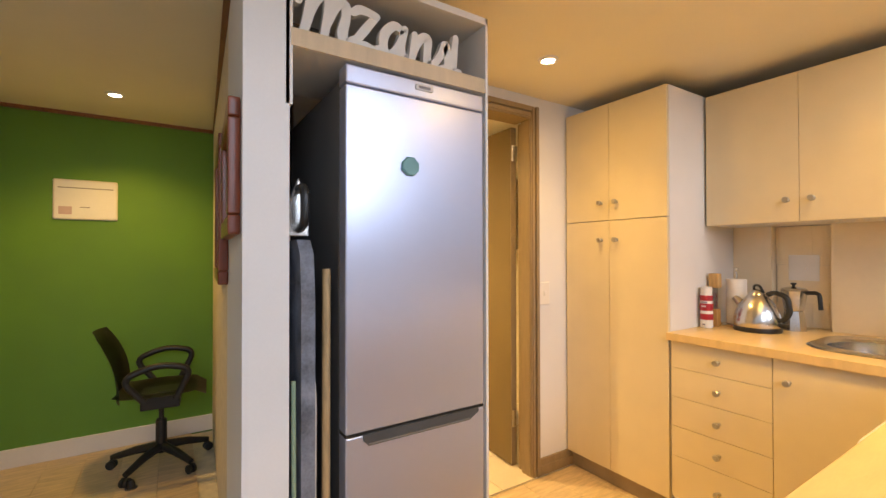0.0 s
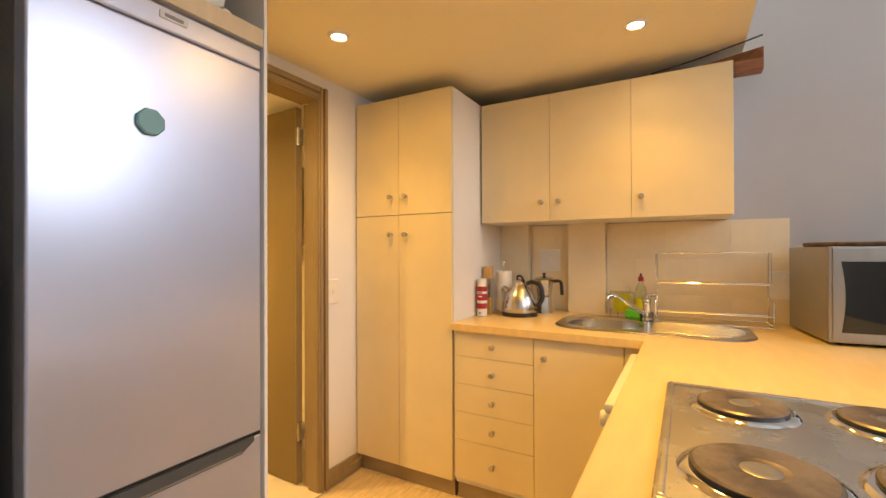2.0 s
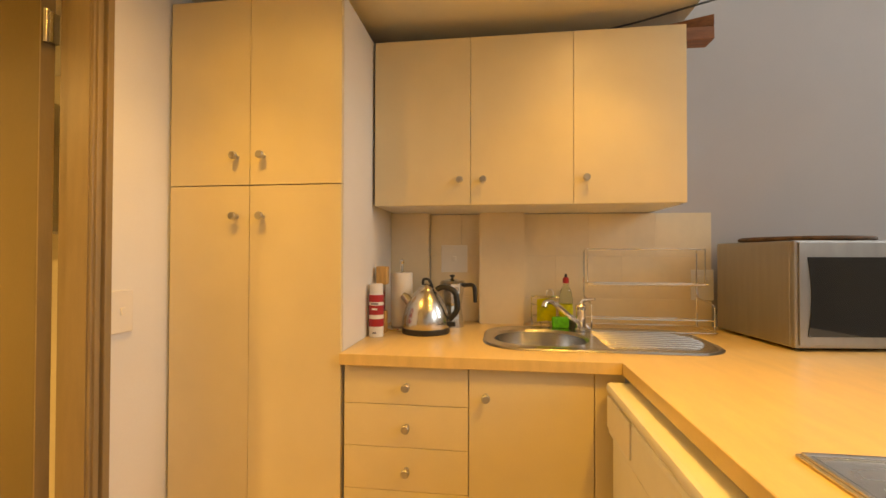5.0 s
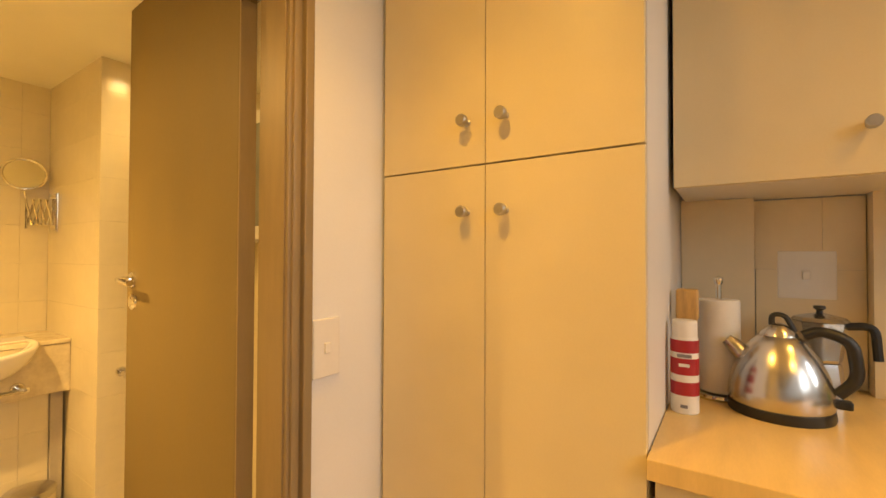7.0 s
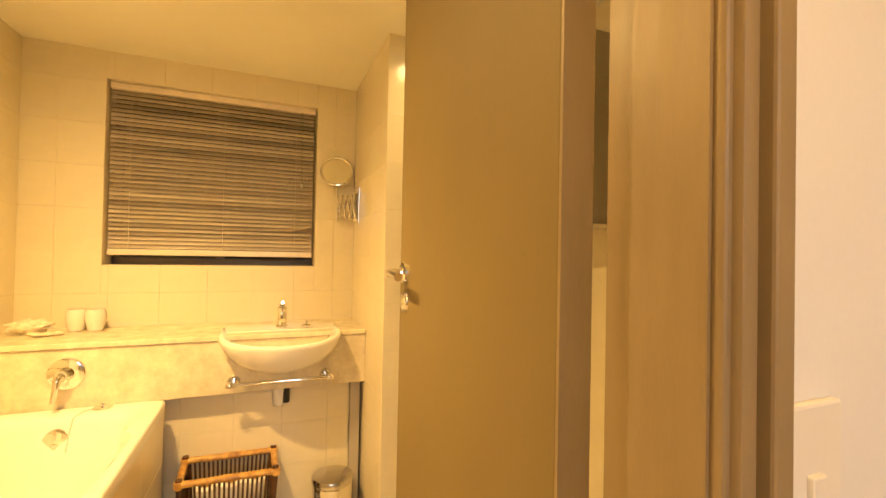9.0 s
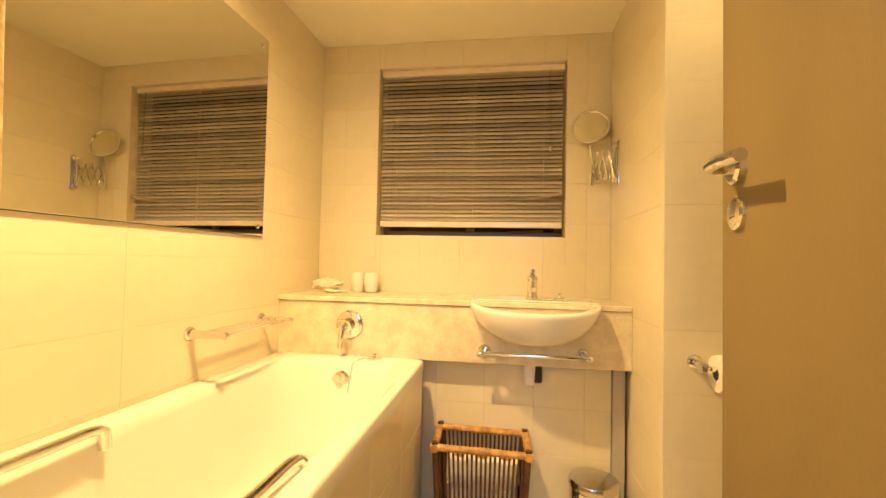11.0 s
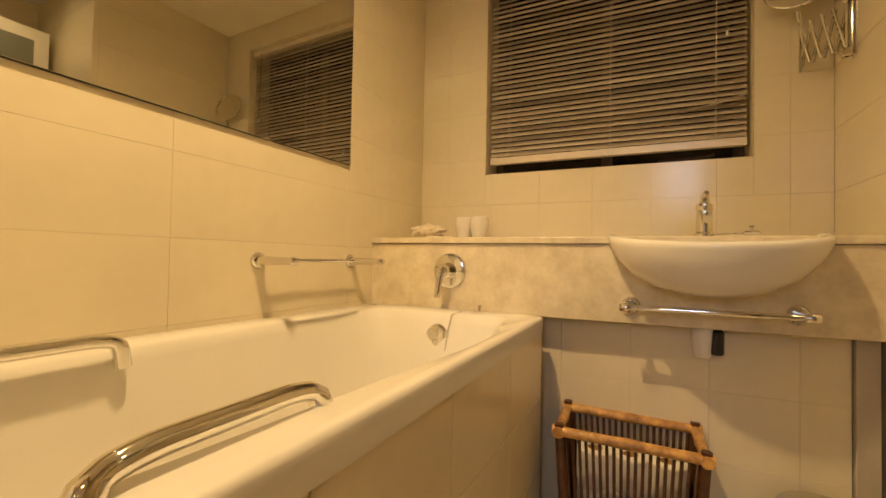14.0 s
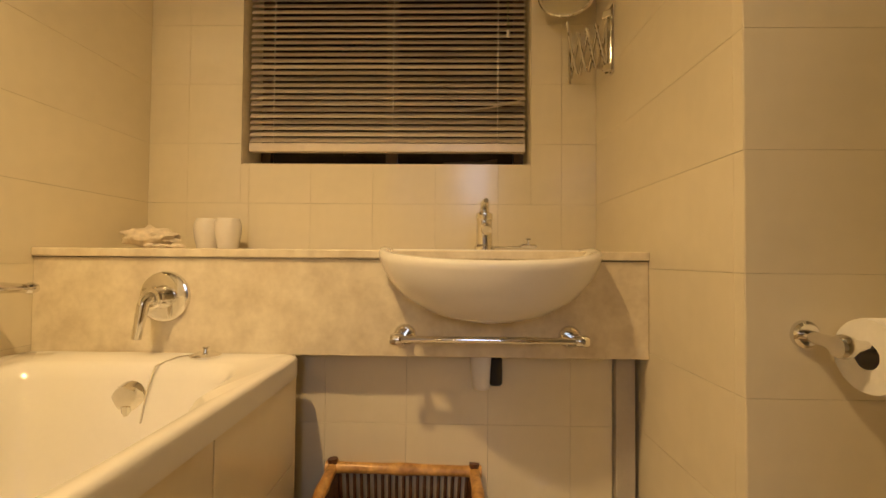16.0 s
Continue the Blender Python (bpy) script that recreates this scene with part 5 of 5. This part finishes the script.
# rack on the west wall
t = thing("bath_rack", BWEST + 0.008 - SKEW * (3.79 - 3.475), 3.475, 0.79, "chrome wire rack on the wall above bath", "rack", rz=-math.degrees(math.atan(SKEW)))
for y in (-0.18, 0.19):
    br = part("bracket", tube([(0, y, 0), (0.125, y, 0)], [0.014, 0.009], 12), M_CHROME, t)
    part("rose", lathe([(0, 0.01), (0.018, 0.01), (0.022, 0.005), (0.023, 0), (0, 0)], 20), M_CHROME, br, m=Matrix.Translation((0, y, 0)) @ Matrix.Rotation(radians(90), 4, "Y"))
    part("end_knob", lathe([(0, -0.012), (0.009, -0.012), (0.012, 0), (0.009, 0.012), (0, 0.012)], 14, "y"), M_CHROME, br, m=Matrix.Translation((0.125, y, 0)))
for x in (0.035, 0.065, 0.095, 0.125):
    part("wire", tube([(x, -0.18, 0.002), (x, 0.19, 0.002)], 0.0045, 8), M_CHROME, t)

# big wall mirror
t = thing("wall_mirror", BWEST + 0.0105 - SKEW * (3.79 - 2.946), 2.946, 1.110, "large frameless mirror on the tiled wall above bath", "mirror", rz=-math.degrees(math.atan(SKEW)))
part("glass", box(0, 0.005, -0.62, 0.70, 0, 0.765, 0.0008), M_MIRROR, t, smooth=None)
part("edge", box(-0.001, 0.0, -0.622, 0.702, -0.002, 0.767), M_DARK, t, smooth=None)
for y, z in ((0.665, 0.035), (0.665, 0.73), (-0.58, 0.035), (-0.58, 0.73)):
    part("mirror_screw", lathe([(0, 0.006), (0.006, 0.005), (0.009, 0.002), (0.009, 0), (0, 0)], 16), M_CHROME, t, m=Matrix.Translation((0.005, y, z)) @ Matrix.Rotation(radians(90), 4, "Y"))


def hanging_towel(name, x, y, z_top, width, drop, mat, label, seed, rz, spread=0.6, lean=0.0):
    """A gathered towel hanging from one point, with folds."""
    r = random.Random(seed)
    b = bmesh.new()
    rings = []
    rows, n = 26, 40
    ph = r.uniform(0, 6)
    for i in range(rows + 1):
        u = i / rows
        w2 = width * (0.25 + (1 - 0.25) * u ** spread) * (1 - 0.14 * max(0, u - 0.88) / 0.12)
        d = 0.022 + 0.018 * u
        ring = []
        for k in range(n):
            a = 2 * math.pi * k / n
            fold = 1 + 0.14 * math.sin(3 * a + ph + 2 * u) * (0.4 + u) + 0.05 * math.sin(7 * a + ph * 2)
            ring.append(b.verts.new((w2 / 2 * math.cos(a) * fold + 0.01 * math.sin(u * 5) + lean * u * u, d * math.sin(a) * fold, -drop * u + 0.006 * math.sin(5 * a + ph) * u)))
        rings.append(ring)
    for a, c in zip(rings, rings[1:]):
        for k in range(n):
            q = (k + 1) % n
            b.faces.new((a[k], a[q], c[q], c[k]))
    b.faces.new(rings[0])
    b.faces.new(rings[-1])
    t = thing(name, x, y, z_top, label, "towel", rz=rz)
    part("cloth", b, mat, t, smooth=80)
    f = bmesh.new()
    low = width * 0.86
    for k in range(16):
        q = (k + 0.5) / 16 - 0.5
        tube([(q * low * 0.8 + lean, 0.01 * math.sin(k), -drop + 0.012), (q * low * 0.82 + lean + r.uniform(-0.004, 0.004), 0.012 * math.sin(k * 2), -drop - 0.025)], 0.003, 5, False, f)
    part("fringe", f, mat, t)
    return t


# towels on hooks on the bath's end rail
single("towel_hook_rail", tube([(1.04, 2.15, 1.478), (1.04, 2.47, 1.478)], 0.011, 12), M_CHROME, "chrome towel bar standing out from the wall", "towel bar")
hanging_towel("hanging_towel", 1.045, 2.432, 1.478, 0.098, 0.58, M_TOWEL, "beige terry hand towel with fringe, hanging folded", 3, -72, 1.2, 0.06)
hanging_towel("hanging_bath_towel", 1.05, 2.365, 1.478, 0.12, 0.45, M_MAROON, "dark maroon bath towel hanging beside hand towel", 5, -72, 0.6, 0.02)

# shaving mirror on its folding arm
t = thing("shaving_mirror", 2.003, 3.992, 1.462, "round chrome shaving mirror on extending scissor arm", "mirror", rz=-50)
part("wall_plate", box(-0.008, 0, -0.014, 0.014, -0.095, 0.095, 0.003), M_CHROME, t, m=Matrix.Rotation(radians(50), 4, "Z"))
part("pivot_rod", tube([(-0.022, 0, -0.085), (-0.022, 0, 0.085)], 0.005, 10), M_CHROME, t)
for z in (-0.075, 0.075):
    part("pivot_lug", box(-0.03, -0.004, -0.01, 0.01, z - 0.01, z + 0.01, 0.002), M_CHROME, t)
n = 4
for k in range(n):
    x0, x1 = -0.022 - 0.030 * k, -0.022 - 0.030 * (k + 1)
    part("scissor_arm", tube([(x0, -0.006, -0.062), (x1, -0.006, 0.062)], 0.0045, 8), M_CHROME, t)
    part("scissor_arm", tube([(x0, 0.006, 0.062), (x1, 0.006, -0.062)], 0.0045, 8), M_CHROME, t)
part("mirror_post", tube(arc([(-0.142, 0, -0.08), (-0.142, 0, 0.06), (-0.136, -0.02, 0.10)], 0.02), 0.005, 10), M_CHROME, t)
mr = part("mirror_ring", tube([(0.078 * math.cos(a * math.pi / 24), 0.078 * math.sin(a * math.pi / 24), 0) for a in range(48)], 0.006, 10, True), M_CHROME, t, m=Matrix.Translation((-0.136, -0.022, 0.182)) @ Matrix.Rotation(radians(36), 4, "Z") @ Matrix.Rotation(radians(74), 4, "X"))
part("mirror_glass", lathe([(0, 0.004), (0.04, 0.0032), (0.076, 0.0), (0.076, -0.004), (0, -0.004)], 48), M_MIRROR, mr)

# toilet-roll holder on the pier
t = thing("toilet_roll_holder", 2.09, PIER, 0.748, "chrome toilet roll holder with a white roll", "roll holder")
part("rose", lathe([(0, 0.010), (0.016, 0.010), (0.02, 0.006), (0.021, 0), (0, 0)], 20), M_CHROME, t, m=Matrix.Rotation(radians(90), 4, "X"))
part("arm", tube(arc([(0, 0, 0), (0.0, -0.065, -0.006), (0.17, -0.065, -0.006)], 0.012), 0.009, 12), M_CHROME, t)
part("end_cap", lathe([(0, -0.01), (0.014, -0.01), (0.017, 0), (0.014, 0.01), (0, 0.01)], 16, "x"), M_CHROME, t, m=Matrix.Translation((0.0, -0.065, -0.006)))
part("paper_roll", lathe([(0.018, 0.03), (0.05, 0.03), (0.051, 0.035), (0.051, 0.125), (0.05, 0.13), (0.018, 0.13)], 32, "x"), M_PAPER, t, m=Matrix.Translation((0, -0.065, -0.018)))

# wall cabinet with glass doors on the east wall
t = thing("bathroom_cabinet", BEAST, 3.12, 1.32, "white bathroom wall cabinet with frosted glass doors", "cabinet")
part("carcass", box(-0.22, 0, -0.33, 0.33, 0, 0.56, 0.002), M_WHITEPL, t)
for y0, y1 in ((-0.33, 0.0), (0.0, 0.33)):
    d = part("door", box(-0.238, -0.221, y0 + 0.002, y1 - 0.002, 0.002, 0.558, 0.003), M_WHITEPL, t)
    part("pane", box(-0.24, -0.2385, y0 + 0.06, y1 - 0.06, 0.06, 0.5), M_FROST, d, "grey frosted pane")


# bamboo basket with toilet rolls
def basket():
    t = thing("bamboo_basket", 1.458, 3.745, 0, "bamboo basket with tilted rim holding toilet rolls", "basket", rz=2)
    hxb, hyb = 0.166, 0.094
    top = [(-hxb, -hyb, 0.362), (hxb, -hyb, 0.352), (hxb, hyb, 0.356), (-hxb, hyb, 0.366)]
    top = [Vector(p) for p in top]
    bot = [Vector((x * 0.86, y * 0.86, 0.02)) for x, y, _ in top]
    for k in range(4):
        a, c = top[k], top[(k + 1) % 4]
        d = (c - a).normalized() * 0.016
        seg = [a - d + (c - a + 2 * d) * s / 8 for s in range(9)]
        part("rim_pole", tube(seg, [0.0125 if s % 4 else 0.0145 for s in range(9)], 12), M_BAMBOO, t, "varnished bamboo pole")
        part("corner_post", tube([a + Vector((0, 0, 0.02)), bot[k] - Vector((0, 0, 0.02))], 0.012, 10), M_BAMBOODARK, t)
        part("base_pole", tube([bot[k], bot[(k + 1) % 4]], 0.010, 10), M_BAMBOODARK, t)
        count = 20 if k % 2 == 0 else 14
        for s in range(1, count):
            u = s / count
            p, q = a.lerp(c, u), bot[k].lerp(bot[(k + 1) % 4], u)
            part("slat_rod", tube([p, q], 0.0042, 6), M_BAMBOODARK, t)
    part("bottom", box(-hxb * 0.86, hxb * 0.86, -hyb * 0.86, hyb * 0.86, 0.014, 0.022), M_BAMBOODARK, t)


basket()
roll = thing("toilet_roll", 1.378, 3.745, 0.022, "white toilet paper roll stored in the basket", "toilet roll", "rolls in the basket")
part("paper", lathe([(0.02, 0), (0.047, 0), (0.049, 0.003), (0.049, 0.087), (0.047, 0.09), (0.02, 0.09)], 28), M_PAPER, roll)
part("core", lathe([(0.0205, 0.001), (0.0205, 0.089), (0.018, 0.089), (0.018, 0.001)], 20), M_WOOD, roll, "cardboard core")
for x, z in ((1.363, 0.113), (1.443, 0.113), (1.528, 0.113), (1.463, 0.022), (1.563, 0.022), (1.36, 0.204), (1.448, 0.204), (1.536, 0.204)):
    copy_thing(roll, pose(x + 0.015 + (0.02 if z < 0.1 else 0), 3.745 + (0.010 if z > 0.2 else -0.006), z))

# pedal bin
t = thing("pedal_bin", 1.862, 3.742, 0, "small round polished steel pedal bin", "bin")
part("drum", lathe([(0, 0), (0.083, 0), (0.085, 0.006), (0.085, 0.225), (0.083, 0.228), (0, 0.228)], 40), M_CHROME, t)
lid = part("lid", lathe([(0.086, 0.23), (0.088, 0.236), (0.088, 0.25), (0.084, 0.257), (0.05, 0.268), (0, 0.272)], 40), M_STEEL, t)
part("base_ring", lathe([(0.086, 0), (0.088, 0.004), (0.088, 0.02), (0.086, 0.022)], 40), M_BLACK, t)
part("hinge", box(-0.03, 0.03, 0.08, 0.095, 0.215, 0.245, 0.003), M_BLACK, t)
part("pedal", box(-0.02, 0.02, -0.115, -0.08, 0.006, 0.016, 0.003), M_BLACK, t)

# shell and cups on the ledge
b = bmesh.new()
bmesh.ops.create_icosphere(b, subdivisions=4, radius=1)
for v in b.verts:
    p = v.co.copy()
    spike = 0.35 * max(0, noise.noise(p * 2.6 + Vector((3, 1, 2)))) + 0.12 * noise.noise(p * 6)
    knobs = 0.5 * max(0, math.sin(p.x * 7 + 1) * math.cos(math.atan2(p.z, p.y) * 3)) ** 2
    v.co = p * (1 + spike + knobs * 0.6)
    v.co = Vector((v.co.x * 0.062, v.co.y * 0.033, v.co.z * 0.026))
low = min(v.co.z for v in b.verts)
single("sea_shell", shift(b, 0, 0, -low), M_SHELL, "ivory spiny sea shell on the ledge", "shell", smooth=50, m=pose(0.715, 4.01, 0.8755, 0, 0, 12))
b = bmesh.new()
for k in range(9):
    a = k * 2.4
    bmesh.ops.create_icosphere(b, subdivisions=2, radius=0.012 + 0.004 * math.sin(k), matrix=Matrix.Translation((0.02 * math.cos(a) + 0.006 * k - 0.03, 0.018 * math.sin(a), 0.006)) @ Matrix.Diagonal((1.3, 1, 0.5, 1)))
low = min(v.co.z for v in b.verts)
single("coral_piece", shift(b, 0, 0, -low), M_SHELL, "flat ivory coral piece beside shell", "coral", m=pose(0.78, 3.965, 0.8755))
cup = thing("toothbrush_cup", 0.915, 4.05, 0.8755, "frosted white cup on the marble ledge", "cup", "cups on the ledge")
part("cup", lathe([(0, 0), (0.022, 0), (0.027, 0.006), (0.036, 0.05), (0.036, 0.075), (0.03, 0.092), (0.027, 0.092), (0.032, 0.074), (0.032, 0.05), (0.02, 0.012), (0, 0.01)], 28), M_CUP, cup)
copy_thing(cup, pose(0.845, 4.065, 0.8755))

# ---- pieces of floors and tiled walls ----
plank_cache = {}


def piece(name, x0, x1, y0, y1, z0, z1, mat, parent, bevel=0.0015):
    """One plank or tile: alike ones share a mesh."""
    key = (name, round(x1 - x0, 4), round(y1 - y0, 4), round(z1 - z0, 4))
    if key not in plank_cache:
        plank_cache[key] = mesh(name, box(0, x1 - x0, 0, y1 - y0, 0, z1 - z0, bevel, seg=1), mat)
    ob = new(name, plank_cache[key])
    ob.parent = parent
    ob.location = (x0, y0, z0)
    return ob


floor = bpy.data.objects["floor"]
PW, PL = 0.19, 1.2
i = 0
x = -2.6
while x < 2.85:
    off = (i * 0.47) % PL
    y = -3.18 - off
    while y < 3.8:
        a, c = max(y, -3.18), min(y + PL, 3.8 if x < 0.2 else 2.0)
        if c - a > 0.03:
            piece("plank", x + 0.0006, min(x + PW, 2.87) - 0.0006, a + 0.0006, c - 0.0006, -0.012, 0.0, M_FLOOR, floor, 0.0008)
        y += PL
    x += PW
    i += 1
fb = bpy.data.objects["floor_bathroom"]
for i in range(6):
    for j in range(6):
        x0, y0 = BWEST + 0.01 + i * 0.345, 2.005 + j * 0.345
        x1, y1 = min(x0 + 0.343, BEAST), min(y0 + 0.343, BNORTH)
        if x1 > x0 + 0.02 and y1 > y0 + 0.02:
            piece("tile", x0, x1, max(y0, 2.012), y1, -0.006, 0.002, M_BFLOOR, fb, 0.001)

TH, TW, ZJ = 0.187, 0.194, 1.025


def tile_wall(parent, along, a0, a1, where, z_top, holes=(), flip=1, mat=None, shift_by=0.0, th=TH, tw=TW, zj=ZJ, z_low=0.0, bond=0.0):
    """Tiles on a wall along x or y, bond 1 for half bond; holes are (a0, a1, z0, z1) left free."""
    j = math.floor((z_low - zj) / th)
    while zj + j * th < z_top:
        z0, z1 = max(zj + j * th, z_low), min(zj + (j + 1) * th, z_top)
        off = (0.0 if j % 2 == 0 else tw / 2) * bond + shift_by
        k = math.floor((a0 - off) / tw)
        while off + k * tw < a1:
            p0, p1 = max(off + k * tw, a0), min(off + (k + 1) * tw, a1)
            cuts = [(p0, p1, z0, z1)]
            for h0, h1, hz0, hz1 in holes:
                todo = []
                for q0, q1, r0, r1 in cuts:
                    if q1 <= h0 or q0 >= h1 or r1 <= hz0 or r0 >= hz1:
                        todo.append((q0, q1, r0, r1))
                        continue
                    if q0 < h0:
                        todo.append((q0, h0, r0, r1))
                    if q1 > h1:
                        todo.append((h1, q1, r0, r1))
                    m0, m1 = max(q0, h0), min(q1, h1)
                    if r0 < hz0:
                        todo.append((m0, m1, r0, hz0))
                    if r1 > hz1:
                        todo.append((m0, m1, hz1, r1))
                cuts = todo
            for q0, q1, r0, r1 in cuts:
                if q1 - q0 < 0.012 or r1 - r0 < 0.012:
                    continue
                g = 0.00025
                lo, hi = sorted((where, where + 0.008 * flip))
                if along == "x":
                    piece("tile", q0 + g, q1 - g, lo, hi, r0 + g, r1 - g, mat or M_TILE, parent, 0.0003)
                else:
                    piece("tile", lo, hi, q0 + g, q1 - g, r0 + g, r1 - g, mat or M_TILE, parent, 0.0003)
            k += 1
        j += 1


tile_wall(bpy.data.objects["wall_bath_north"], "x", BWEST, 2.0035, BNORTH, BCEIL, [(WX0, WX1, WZ0, WZ1)], -1, shift_by=0.1525)
tile_wall(bpy.data.objects["wall_bath_west"], "y", BSOUTH, BNORTH - 0.008, BWEST, BCEIL, (), 1, shift_by=0.161, tw=0.582)
turn = Matrix.Translation((BWEST, 3.79, 0)) @ Matrix.Rotation(-math.atan(SKEW), 4, "Z") @ Matrix.Translation((-BWEST, -3.79, 0))
for ob in bpy.data.objects["wall_bath_west"].children:
    ob.matrix_basis = turn @ Matrix.Translation(ob.location)
tile_wall(bpy.data.objects["wall_under_vanity"], "x", 1.0, 1.945, 3.856, 0.636, (), -1, shift_by=0.10)
tile_wall(bpy.data.objects["wall_pier"], "y", PIER + 0.001, BNORTH - 0.008, 2.012, BCEIL, (), -1, tw=0.7)
tile_wall(bpy.data.objects["wall_pier"], "x", 2.005, BEAST, PIER + 0.008, BCEIL, (), -1, shift_by=0.065, tw=0.388)
tile_wall(bpy.data.objects["wall_east"], "y", -0.09, 1.385, EAST, 1.42, [(0.75, 0.962, 0.0, 2.0), (1.203, 1.4, 0.0, 2.0)], -1, mat=M_KTILE, th=0.2, tw=0.3, zj=1.02, z_low=0.901, bond=1.0)
